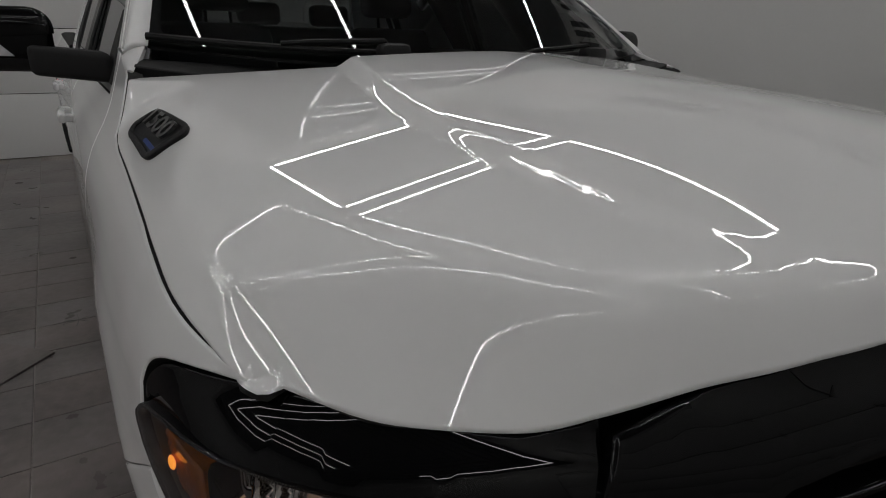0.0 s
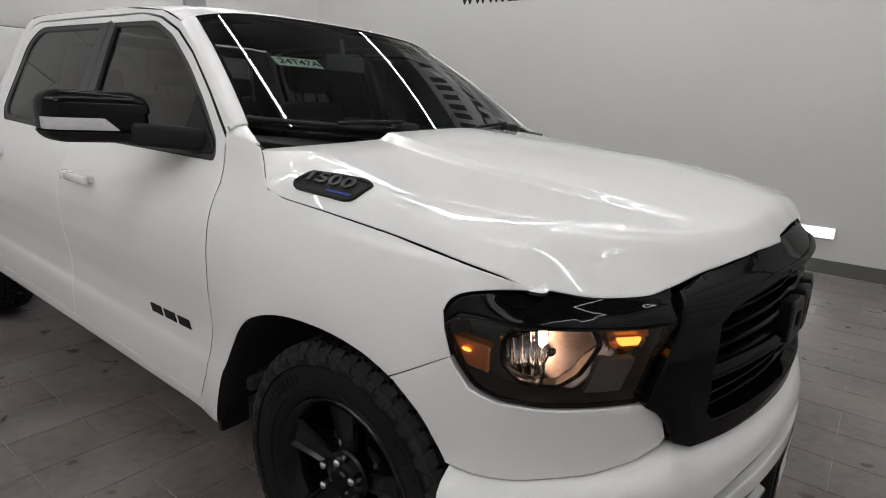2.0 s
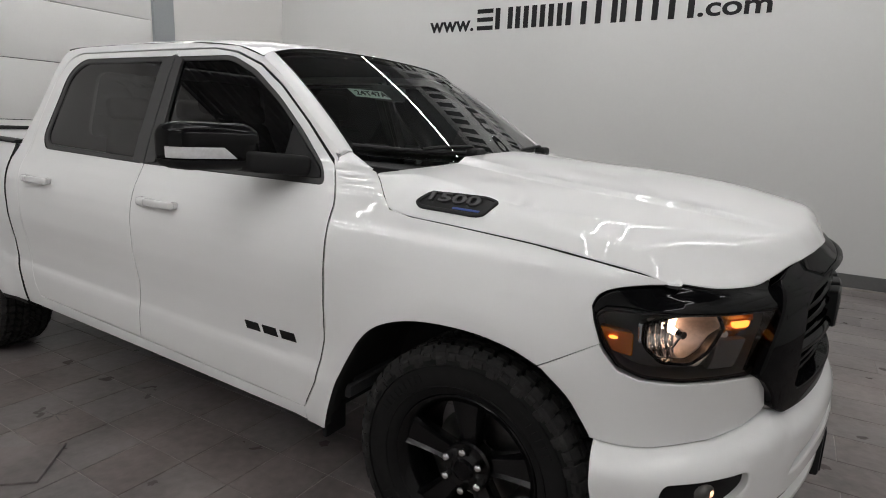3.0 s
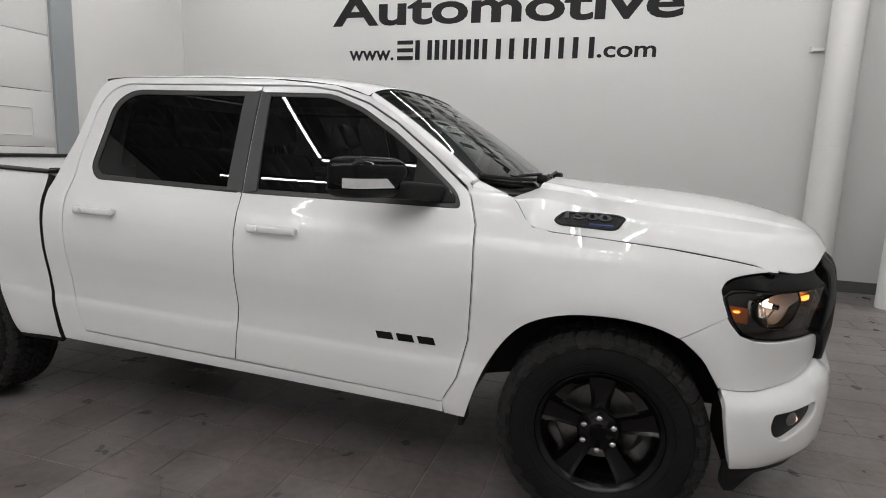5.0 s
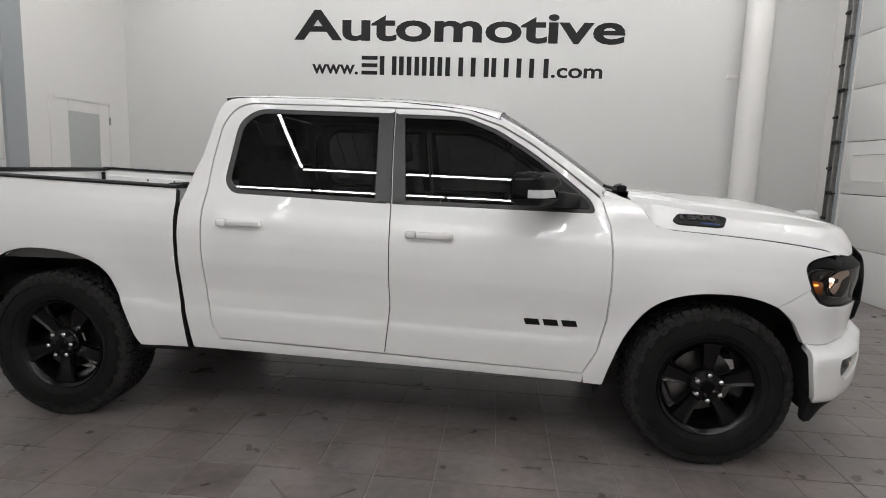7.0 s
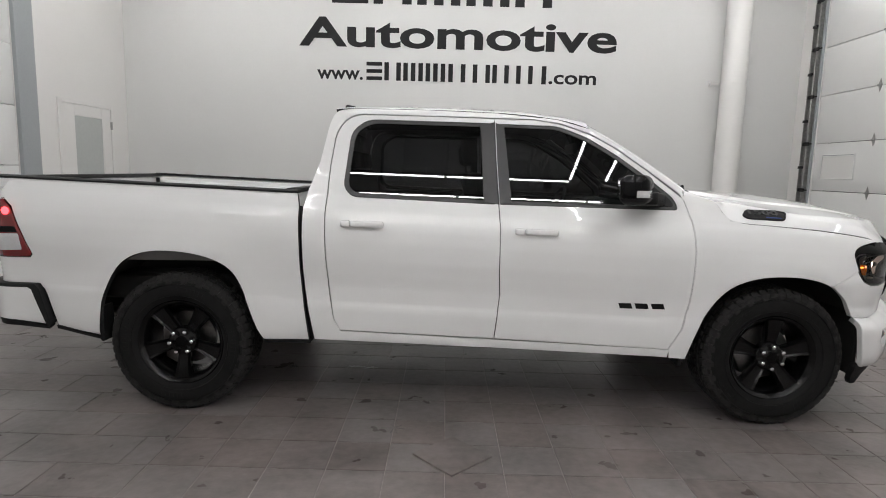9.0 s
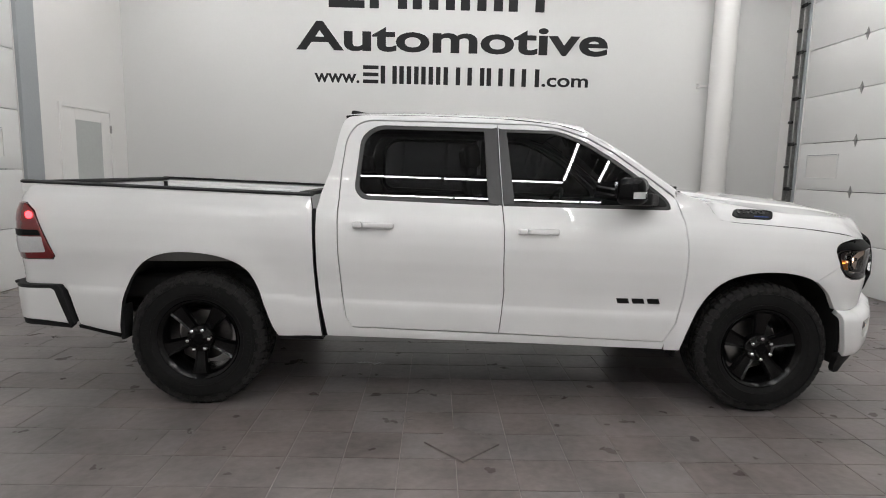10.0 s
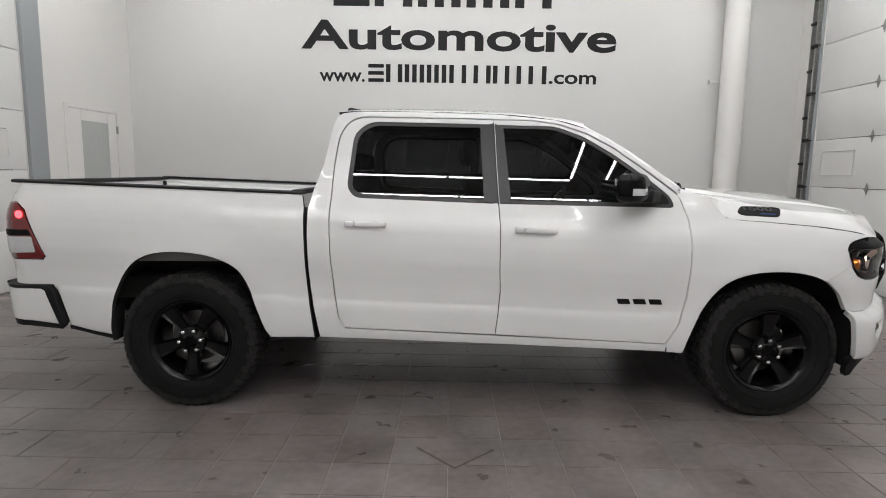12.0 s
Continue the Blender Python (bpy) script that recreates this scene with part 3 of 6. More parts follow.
for ya, yb in ((-4.1, -0.75), (0.75, 3.85)):
    for xa, xb in ((-6.9, -4.1), (-3.7, -0.25), (0.25, 3.2)):
        if ya < 0 and xa < -4:
            continue
        mid_x = (xa + xb) / 2
        for y in ((yb,) if ya < 0 and xa > 0 else (ya, yb)):
            strip_light((xa, y), (mid_x - 0.01, y))
            strip_light((mid_x + 0.01, y), (xb, y))
        for x in (xa, xb):
            strip_light((x, ya + 0.05), (x, yb - 0.05))
for xa, xb in ((-5.62, -3.72), (-3.7, -1.8), (-1.78, 0.12), (0.14, 2.04)):
    # rows at -5.35 and -6.0 are added, unseen, to brighten the truck's side
    for y in (-4.72, -5.35, -6.0):
        strip_light((xa, y), (xb, y))


# ---- the pickup truck ----
truck = tagged(new("pickup_truck"), "white four-door pickup truck with black wheels on the tile floor", "pickup truck")
truck.location, truck.scale = (0, 0.09, 0), (1, 1.09, 1)

# plan line of the body's right side, from the tail round the front corner to the middle of the nose
def plan_line():
    ctrl = [(0.15, 1.0), (0.30, 0.998), (0.44, 0.985), (0.56, 0.945), (0.68, 0.865), (0.79, 0.745), (0.875, 0.585), (0.94, 0.37), (0.975, 0.17), (0.985, 0.0), (0.98, -0.17)]
    pts = [(-4.79, 0.0)] + [(-4.79, 0.3), (-4.79, 0.6), (-4.79, 0.86)]
    pts += [(-4.66 - 0.13 * math.cos(a), 0.87 + 0.13 * math.sin(a)) for a in np.linspace(0.05, 1.55, 12)]
    pts += [(x, 1.0) for x in np.arange(-4.6, 0.16, 0.05)]
    c = np.array(ctrl)
    for i in range(len(c) - 2):
        p0, p1, p2, p3 = c[max(i - 1, 0)], c[i], c[i + 1], c[min(i + 2, len(c) - 1)]
        for t in np.linspace(0.06, 1, 16):
            pts.append(tuple(0.5 * (2 * p1 + (p2 - p0) * t + (2 * p0 - 5 * p1 + 4 * p2 - p3) * t**2 + (3 * p1 - 3 * p2 + p3 - p0) * t**3)))
    p = np.array(pts)
    s = np.concatenate([[0], np.cumsum(np.linalg.norm(np.diff(p, axis=0), axis=1))])
    i = int(np.argmin(np.abs(p[:, 0]) + np.abs(p[:, 1] - 1) * 9))
    s = s - s[i] + p[i, 0]
    tang = np.gradient(p, axis=0)
    k = np.ones(9) / 9
    tang = np.stack([np.convolve(np.pad(tang[:, j], 4, mode="edge"), k, "valid") for j in (0, 1)], 1)
    tang /= np.linalg.norm(tang, axis=1, keepdims=True)
    return s, p, tang


PS, PP, PT = plan_line()
S_END = float(PS[np.argmin(np.abs(PP[:, 1]) + (PP[:, 0] < 0) * 9)])


def sx(x):
    """Length along the plan line at x (front half or tail corner)."""
    half = PP[:, 1] > 0.02
    sel = half & (PP[:, 0] > -4.65)
    return float(np.interp(x, PP[sel, 0], PS[sel]))


def sy(y):
    """Length along the plan line at |y| on the nose."""
    sel = PP[:, 0] > 0.2
    return float(np.interp(-abs(y), -PP[sel, 1], PS[sel]))


RAKE = 0.027
WIDTH = spline([0.30, 0.40, 0.44, 0.50, 0.60, 0.65, 0.675, 0.684, 0.692, 0.71, 0.7875, 0.8875, 0.975, 1.0625, 1.1375, 1.1875, 1.25, 1.30, 1.345, 1.42, 1.60, 1.80, 1.875, 1.92],
               [0.940, 0.955, 0.974, 0.986, 0.993, 0.9945, 0.9930, 0.9916, 0.9900, 0.9878, 0.990, 1.001, 1.010, 1.011, 1.005, 0.995, 0.973, 0.946, 0.924, 0.898, 0.828, 0.748, 0.708, 0.655])


def flare(s, z, cx, cz, amount=0.016):
    r = np.sqrt((s - cx) ** 2 + (z - cz) ** 2)
    return amount * np.exp(-(np.maximum(r - 0.56, 0) / 0.10) ** 2) * (r < 1.2)


def wall_at(s, z, push=0.0):
    """Half-width line of the body: along the plan line, at height z."""
    s, z = np.broadcast_arrays(np.asarray(s, float), np.asarray(z, float))
    x = np.clip(s, -4.8, 0.3)
    kick = 0.024 * (1 - step_up(s, -3.09, -2.99)) + 0.014 * step_up(s, -0.76, -0.68)
    level = z + RAKE * (x + 1.7) - kick * np.exp(-(((z - 0.69) / 0.11) ** 2))
    d = WIDTH(level) - 1.0 + push + flare(s, z, 0.0, 0.42) + flare(s, z, -3.672, 0.45)
    px, py = np.interp(s, PS, PP[:, 0]), np.interp(s, PS, PP[:, 1])
    tx, ty = np.interp(s, PS, PT[:, 0]), np.interp(s, PS, PT[:, 1])
    return px - ty * d, py + tx * d, z


def side(sign, push=0.0):
    def fn(s, z):
        x, y, zz = wall_at(s, z, push)
        return xyz(x, sign * y, zz)
    return fn


def pane_side(sign, push):
    """The side glass: one smooth curve from the belt to the roof."""
    def fn(s, z):
        s, z = np.broadcast_arrays(np.asarray(s, float), np.asarray(z, float))
        d = z + RAKE * (s + 1.7) - 1.345
        return xyz(s, sign * (0.924 + push - 0.355 * d - 0.065 * d * d), z)
    return fn


ARCH_F = [(-0.565, 0.43), (-0.53, 0.55), (-0.475, 0.69), (-0.385, 0.83), (-0.29, 0.905), (-0.15, 0.948), (0.03, 0.957), (0.17, 0.938), (0.262, 0.905)]
ARCH_F = [tuple(p) for p in smooth_line(ARCH_F, 4)]
ARCH_F2 = [(0.275, 0.897), (0.35, 0.83), (0.39, 0.77), (0.42, 0.722)]
ARCH_F2 = [tuple(p) for p in smooth_line(ARCH_F2, 4)]
ARCH_R = [(-4.115, 0.69), (-4.08, 0.79), (-4.03, 0.88), (-3.965, 0.95), (-3.88, 0.995), (-3.77, 1.017), (-3.63, 1.015), (-3.50, 0.995), (-3.39, 0.955), (-3.315, 0.895), (-3.26, 0.79), (-3.22, 0.67), (-3.175, 0.545), (-3.14, 0.485)]
ARCH_R = [tuple(p) for p in smooth_line(ARCH_R, 4)]
HOOD_GAP = [(-0.425, 1.392), (-0.40, 1.365), (-0.37, 1.318), (-0.33, 1.277), (-0.24, 1.262), (-0.06, 1.251), (0.2, 1.232), (0.40, 1.209)]
DOOR_FRONT = [(-0.615, 1.405), (-0.568, 1.27), (-0.556, 1.10), (-0.556, 0.95), (-0.565, 0.78), (-0.605, 0.61), (-0.672, 0.485)]
B_GAP = [(-1.758, 1.862), (-1.745, 1.57), (-1.722, 1.22), (-1.718, 0.94), (-1.710, 0.80), (-1.722, 0.65), (-1.735, 0.525)]
A_GAP = [(-0.80, 1.548), (-1.00, 1.69), (-1.16, 1.778), (-1.34, 1.838), (-1.50, 1.862)]
G = 0.0024


def shifted(pts, dx, dz=0.0):
    return [(a + dx, b + dz) for a, b in pts]


LAMP_T = [(sx(0.606), 1.168), (sx(0.53), 1.163), (sx(0.45), 1.148), (sx(0.408), 1.126), (sx(0.393), 1.095)]
LAMP_T = [tuple(p) for p in smooth_line(LAMP_T, 4)]


def body_side(sign):
    fn, out = side(sign), (0, sign, 0)
    # fender
    o = [(-0.600, 1.428), (-0.54, 1.414), (-0.46, 1.402)] + HOOD_GAP + [(sx(0.50), 1.193), (sx(0.56), 1.181), (sx(0.584), 1.175)] + shifted(LAMP_T, 0, 0.004)[1:] + [(sx(0.402), 1.06), (sx(0.424), 1.0)] + ARCH_F[::-1] + [(-0.66, 0.43)] + shifted(DOOR_FRONT[::-1], 2 * G)
    part_ob = skin("fender", o, fn, PAINT, truck, out, 0.045, thick=0.03, edge=0.03, rows=0.0125)
    # front door
    o = shifted(DOOR_FRONT[::-1], -G) + A_GAP + [(-1.62, 1.863)] + shifted(B_GAP, G)
    hole = fillet([(-1.735, 1.832, 0.01), (-1.36, 1.828), (-1.18, 1.762), (-0.99, 1.648), (-0.81, 1.518), (-0.665, 1.398, 0.05), (-0.640, 1.330, 0.03), (-1.722, 1.338, 0.01)], 0.05)
    door = skin("front_door", o, fn, PAINT, truck, out, 0.055, [hole], 0.03, edge=0.03, rows=0.0125)
    trim_in = fillet([(-1.70, 1.812, 0.01), (-1.37, 1.808), (-1.19, 1.742), (-1.0, 1.628), (-0.82, 1.498), (-0.682, 1.388, 0.04), (-0.668, 1.352, 0.02), (-1.655, 1.360, 0.01)], 0.05)
    skin("window_trim", dense(hole, 0.04), side(sign, -0.006), PILLAR_BLACK, door, out, 0.04, [trim_in], 0.012, 0.004, "black window surround", edge=0.03)
    skin("window_glass", dense(trim_in, 0.05), pane_side(sign, -0.014), SIDE_GLASS, door, out, 0.04, thick=0.0, lip=0.001, label="dark tinted side glass")
    sail = fillet([(-0.875, 1.545, 0.01), (-0.82, 1.50, 0.01), (-0.682, 1.388, 0.03), (-0.668, 1.352, 0.02), (-0.872, 1.353, 0.01)], 0.02)
    skin("sail_panel", sail, side(sign, 0.0), TRIM_BLACK, door, out, 0.04, thick=0.012, label="black mirror mount panel")
    cover = shifted([(-1.7545, 1.838), (-1.7425, 1.57), (-1.727, 1.34)], G + 0.002) + [(-1.652, 1.352), (-1.697, 1.822)]
    skin("pillar_cover", cover, side(sign, 0.003), PILLAR_BLACK, door, out, 0.04, thick=0.006, lip=0.002, label="matt black pillar cover", edge=0.03)
    handle_at(-1.507, 1.186, sign, door)
    # rear door
    o = shifted(B_GAP[::-1], -G) + [(-1.9, 1.866), (-2.60, 1.868, 0.06), (-2.68, 1.835, 0.06), (-2.735, 1.745, 0.06), (-2.755, 1.55), (-2.765, 1.27), (-2.757, 1.03), (-2.735, 0.78), (-2.71, 0.62), (-2.675, 0.553)]
    hole = fillet([(-1.782, 1.835, 0.01), (-2.55, 1.840, 0.07), (-2.645, 1.765, 0.06), (-2.672, 1.42, 0.06), (-2.62, 1.362, 0.06), (-1.752, 1.338, 0.01)], 0.05)
    door = skin("rear_door", fillet(o, 0.0), fn, PAINT, truck, out, 0.055, [hole], 0.03, edge=0.03, rows=0.0125)
    trim_in = fillet([(-1.845, 1.812, 0.01), (-2.53, 1.816, 0.07), (-2.62, 1.75, 0.06), (-2.645, 1.43, 0.06), (-2.60, 1.386, 0.06), (-1.82, 1.362, 0.01)], 0.05)
    skin("window_trim", dense(hole, 0.04), side(sign, -0.006), PILLAR_BLACK, door, out, 0.04, [trim_in], 0.012, 0.004, "black window surround", edge=0.03)
    skin("window_glass", dense(trim_in, 0.05), pane_side(sign, -0.014), SIDE_GLASS, door, out, 0.04, thick=0.0, lip=0.001, label="dark tinted side glass")
    cover = [(-1.843, 1.822), (-1.818, 1.352)] + shifted([(-1.727, 1.34), (-1.7425, 1.57), (-1.7545, 1.842)], -G - 0.002)
    skin("pillar_cover", cover, side(sign, 0.003), PILLAR_BLACK, door, out, 0.04, thick=0.006, lip=0.002, label="matt black pillar cover", edge=0.03)
    handle_at(-2.54, 1.208, sign, door)
    # cab side: roof rail, windshield post, rear post and sill round the door opening
    o = [(-2.832, 0.487), (-2.852, 0.60), (-2.870, 0.70), (-2.884, 0.80), (-2.893, 0.92), (-2.899, 1.13), (-2.900, 1.30), (-2.878, 1.40), (-2.825, 1.56), (-2.785, 1.80, 0.06), (-2.755, 1.890, 0.06)]
    o += [(-2.63, 1.909, 0.06), (-2.18, 1.912), (-1.74, 1.905), (-1.36, 1.872), (-1.16, 1.815), (-0.97, 1.705), (-0.76, 1.556), (-0.61, 1.455), (-0.605, 1.418)]
    o += [(-0.668, 0.432), (-1.7, 0.462)]
    opening = shifted(DOOR_FRONT, G * 0.2)[1:] + [(-0.69, 0.482), (-1.735, 0.516), (-2.67, 0.546), (-2.713, 0.615), (-2.741, 0.78), (-2.762, 1.03), (-2.771, 1.27), (-2.761, 1.55), (-2.741, 1.75, 0.06), (-2.686, 1.84, 0.06), (-2.61, 1.874, 0.06), (-1.9, 1.873), (-1.5, 1.868), (-1.335, 1.845), (-1.155, 1.785), (-0.995, 1.697), (-0.795, 1.555), (-0.625, 1.425)]
    skin("cab_side", fillet(o, 0.0), side(sign, -0.0005), PAINT, truck, out, 0.05, [fillet(opening, 0.0)], 0.05, edge=0.03, rows=0.0125, gap_dark=False)
    windshield_post(sign)
    part("door_inner", inner_sill(sign), CABIN, truck)
    # bed side
    o = [(-2.868, 0.483), (-2.882, 0.60), (-2.895, 0.70), (-2.906, 0.80), (-2.914, 0.92), (-2.920, 1.13), (-2.927, 1.30), (-2.945, 1.376), (-4.76, 1.425), (-4.80, 1.408), (-4.81, 1.31), (-4.68, 1.308), (-4.625, 1.26), (-4.515, 0.975), (-4.53, 0.952), (-4.82, 0.952), (-4.82, 0.80), (-4.49, 0.795), (-4.455, 0.76), (-4.40, 0.535), (-4.15, 0.478), (-4.13, 0.60)] + ARCH_R
    skin("bed_side", o, fn, PAINT, truck, out, 0.055, thick=0.04, edge=0.03, rows=0.0125)
    # grey in place of white paint: the arch's shade is put into the colour
    skin("inner_bed_side", [(-4.0, 0.945), (-3.86, 1.02), (-3.70, 1.04), (-3.50, 1.02), (-3.33, 0.955)], side(sign, -0.07), LAMP_AND_SHADE_GREY, truck, out, 0.05, thick=0.02, gap_dark=False)
    for pts, nm in (([(-4.41, 0.532), (-4.155, 0.474), (-4.155, 0.450), (-4.41, 0.510)], "lower_trim"), ([(-3.14, 0.483), (-2.872, 0.481), (-2.860, 0.458), (-3.13, 0.463)], "lower_trim")):
        skin(nm, pts, side(sign, 0.004), TRIM_BLACK, truck, out, 0.03, thick=0.03, label="black lower edge trim")
    # satin black strip set back behind the gap between cab and bed
    gap_dark = [(-2.945, 1.30), (-2.885, 1.30), (-2.884, 1.10), (-2.869, 0.80), (-2.817, 0.48), (-2.885, 0.47), (-2.921, 0.80), (-2.935, 1.10)]
    skin("bed_seal", gap_dark, side(sign, -0.035), SATIN_BLACK, truck, out, 0.04, thick=0.03)


POST_LINE = smooth_line([(-0.605, 1.428), (-0.61, 1.455), (-0.76, 1.556), (-0.97, 1.705), (-1.16, 1.815)], 8)


def windshield_post(sign):
    """Rounded outer face of the post, from the cab side's edge to the glass."""
    at = np.linspace(0, 1, len(POST_LINE))

    def fn(u, v):
        u, v = np.broadcast_arrays(np.asarray(u, float), np.asarray(v, float))
        x, y, z = wall_at(np.interp(v, at, POST_LINE[:, 0]), np.interp(v, at, POST_LINE[:, 1]), -0.0005)
        outer = xyz(x, y, z)
        inner = screen(np.full(v.shape, 0.99), np.clip((-0.605 - x) / 0.555, 0, 1))
        p = outer + (inner - outer) * u[..., None] + np.array([0.35, 0.3, 0.5]) * (0.045 * u * (1 - u))[..., None]
        return p * np.array([1, sign, 1])
    line = smooth_line([(-0.615, 1.43), (-0.60, 1.426), (-0.54, 1.412), (-0.455, 1.400)], 6)
    run = np.linspace(0, 1, len(line))

    def corner(u, v):
        u, v = np.broadcast_arrays(np.asarray(u, float), np.asarray(v, float))
        outer = xyz(*wall_at(np.interp(v, run, line[:, 0]), np.interp(v, run, line[:, 1]), -0.001))
        inner = np.array([-0.600, 0.833, 1.456]) + v[..., None] * np.array([0.150, 0.045, -0.056])
        p = outer + (inner - outer) * u[..., None] + np.array([0.1, 0.3, 0.6]) * (0.03 * u * (1 - u))[..., None]
        return p * np.array([1, sign, 1])
    skin("cowl_corner", [(0, 0), (1, 0), (1, 1), (0, 1)], corner, PAINT, truck, (0.2, sign * 0.5, 1), 0.1, thick=0.012, lip=0.002, edge=0.08, gap_dark=False)
    skin("windshield_post", [(0, 0), (1, 0), (1, 1), (0, 1)], fn, PAINT, truck, (0.5, sign, 0.5), 0.1, thick=0.015, lip=0.002, edge=0.06, gap_dark=False)


def inner_sill(sign):
    bm = bmesh.new()
    a, b = sorted((sign * 0.78, sign * 0.93))
    box_into(bm, (-2.86, a, 0.475), (-0.62, b, 0.56), 0.02, 2)
    a, b = sorted((sign * 0.76, sign * 0.86))
    box_into(bm, (-1.84, a, 0.5), (-1.66, b, 1.30), 0.02, 2)
    box_into(bm, (-2.72, a, 0.56), (-1.86, b, 1.30), 0.03, 2)
    box_into(bm, (-1.64, a, 0.56), (-0.68, b, 1.28), 0.03, 2)
    return bm


def handle_at(x, z, sign, parent):
    """Pull handle on a dished grip, with its key cap."""
    n = side(sign)(np.array([x, x]), np.array([z, z + 0.02]))
    y = abs(n[0][1])
    bm = bmesh.new()
    a, b = sorted((sign * (y + 0.016), sign * (y + 0.040)))
    box_into(bm, (x - 0.068, a, z - 0.018), (x + 0.128, b, z + 0.018), 0.011, 3)
    for ex in (x - 0.05, x + 0.105):
        a, b = sorted((sign * (y - 0.004), sign * (y + 0.026)))
        box_into(bm, (ex - 0.016, a, z - 0.014), (ex + 0.016, b, z + 0.014), 0.006, 2)
    ob = part("door_handle", bm, PAINT, parent)
    bm = bmesh.new()
    a, b = sorted((sign * (y - 0.004), sign * (y + 0.036)))
    box_into(bm, (x - 0.128, a, z - 0.019), (x - 0.0705, b, z + 0.019), 0.012, 3)
    part("handle_cap", bm, PAINT, parent)
    bm = bmesh.new()
    pts = [(x + 0.03 + 0.075 * math.cos(t), z + 0.026 * math.sin(t)) for t in np.linspace(0, 2 * math.pi, 20, endpoint=False)]
    skin("handle_recess", pts, side(sign, 0.0012), PAINT, parent, (0, sign, 0), 0.03, thick=0.0)



# roof
ROOF_C = spline([-2.82, -2.76, -2.6, -2.2, -1.7, -1.3, -1.12, -1.0], [1.895, 1.925, 1.950, 1.960, 1.953, 1.925, 1.897, 1.87])
ROOF_E = spline([-2.84, -2.80, -2.63, -2.18, -1.74, -1.36, -1.16, -1.0], [1.880, 1.894, 1.912, 1.915, 1.908, 1.874, 1.818, 1.73])


def roof_half(x):
    return WIDTH(ROOF_E(x) + RAKE * (x + 1.7)) - 0.001


def roof(x, y):
    a = np.clip(np.abs(y) / roof_half(x), 0, 1)
    ridge = 0.007 * (step_up(np.abs(y), 0.30, 0.34) - step_up(np.abs(y), 0.44, 0.48)) * step_up(x, -2.75, -2.6) * (1 - step_up(x, -1.5, -1.35))
    return xyz(x, y, ROOF_C(x) - (ROOF_C(x) - ROOF_E(x)) * (0.35 * a**2 + 0.65 * a**6) + ridge)


rail = [(x, float(roof_half(x))) for x in (-2.755, -2.63, -2.4, -2.18, -1.95, -1.74, -1.55, -1.36, -1.25, -1.17)]
front = [(-1.12 - 0.05 * (u / 0.72) ** 2, u) for u in np.linspace(0.66, -0.66, 15)]
o = [(a, b) for a, b in rail] + front + [(a, -b) for a, b in rail[::-1]] + [(-2.79, -0.5), (-2.80, 0.0), (-2.79, 0.5)]
skin("roof", o, roof, PAINT, truck, (0, 0, 1), 0.07, thick=0.03, edge=0.05)

# windshield
def screen(u, v):
    bx, by, bz = -0.375 - 0.215 * u**2, 0.838 * u, 1.405 + 0.047 * u**2
    tx, ty = -1.125 - 0.045 * u**2, 0.680 * u
    tz = roof(tx, ty)[..., 2] - 0.006
    bow = 0.035 * v * (1 - v)
    return xyz(bx + (tx - bx) * v + bow, by + (ty - by) * v, bz + (tz - bz) * v + bow * 1.6)


for sign in (-1, 1):
    body_side(sign)

edge_loop = fillet([(-0.995, 0.0, 0.02), (0.995, 0.0, 0.02), (0.995, 1.0, 0.03), (-0.995, 1.0, 0.03)], 0.02)
pane = skin("windshield", edge_loop, screen, SCREEN_GLASS, truck, (0.5, 0, 1), 0.04, thick=0.0, lip=0.002, label="clear windshield glass")
frit = fillet([(-0.965, 0.075, 0.05), (0.965, 0.075, 0.05), (0.972, 0.982, 0.03), (-0.972, 0.982, 0.03)], 0.05)


def screen_in(u, v):
    p = screen(u, v)
    return p - np.array([0.004, 0, 0.007])


skin("black_border", edge_loop, screen_in, SATIN_BLACK, truck, (0.5, 0, 1), 0.06, [frit], 0.0, 0.001, label="black printed glass border")

# hood
# the hood's edge from the cowl corner round to the middle of the nose
H_RIM = smooth_line([(-0.445, 0.903, 1.400), (-0.422, 0.908, 1.389), (-0.398, 0.914, 1.362), (-0.368, 0.928, 1.316), (-0.33, 0.945, 1.277), (-0.24, 0.955, 1.262), (-0.06, 0.960, 1.251), (0.2, 0.966, 1.232), (0.40, 0.960, 1.209), (0.50, 0.938, 1.192), (0.56, 0.915, 1.173), (0.592, 0.903, 1.153), (0.68, 0.838, 1.150), (0.755, 0.75, 1.150), (0.793, 0.688, 1.168), (0.830, 0.615, 1.196), (0.875, 0.51, 1.218), (0.908, 0.38, 1.227), (0.928, 0.24, 1.223), (0.937, 0.10, 1.218), (0.938, 0.0, 1.217), (0.937, -0.10, 1.218)])
side_run = (H_RIM[:, 0] < 0.593) & (H_RIM[:, 1] > 0.80)
H_RIM[side_run, 1] = [float(wall_at(sx(x) if x > 0.1 else x, z)[1]) for x, y, z in H_RIM[side_run]]
H_EDGE_Y = spline(H_RIM[side_run, 0], H_RIM[side_run, 1])


# height of the hood along its middle
H_CREST = np.polynomial.Polynomial.fit([-0.45, -0.3, -0.15, 0, 0.15, 0.31, 0.45, 0.6, 0.75, 0.85, 0.94], [1.4595, 1.4516, 1.4415, 1.4293, 1.4205, 1.4105, 1.397, 1.375, 1.343, 1.316, 1.288], 5)


# the line that bounds the raised middle of the hood
DOME_EDGE = np.polynomial.Polynomial.fit([-0.45, -0.31, 0, 0.2, 0.4, 0.57, 0.69, 0.8, 0.95], [0.42, 0.455, 0.510, 0.545, 0.560, 0.545, 0.515, 0.475, 0.40], 4)

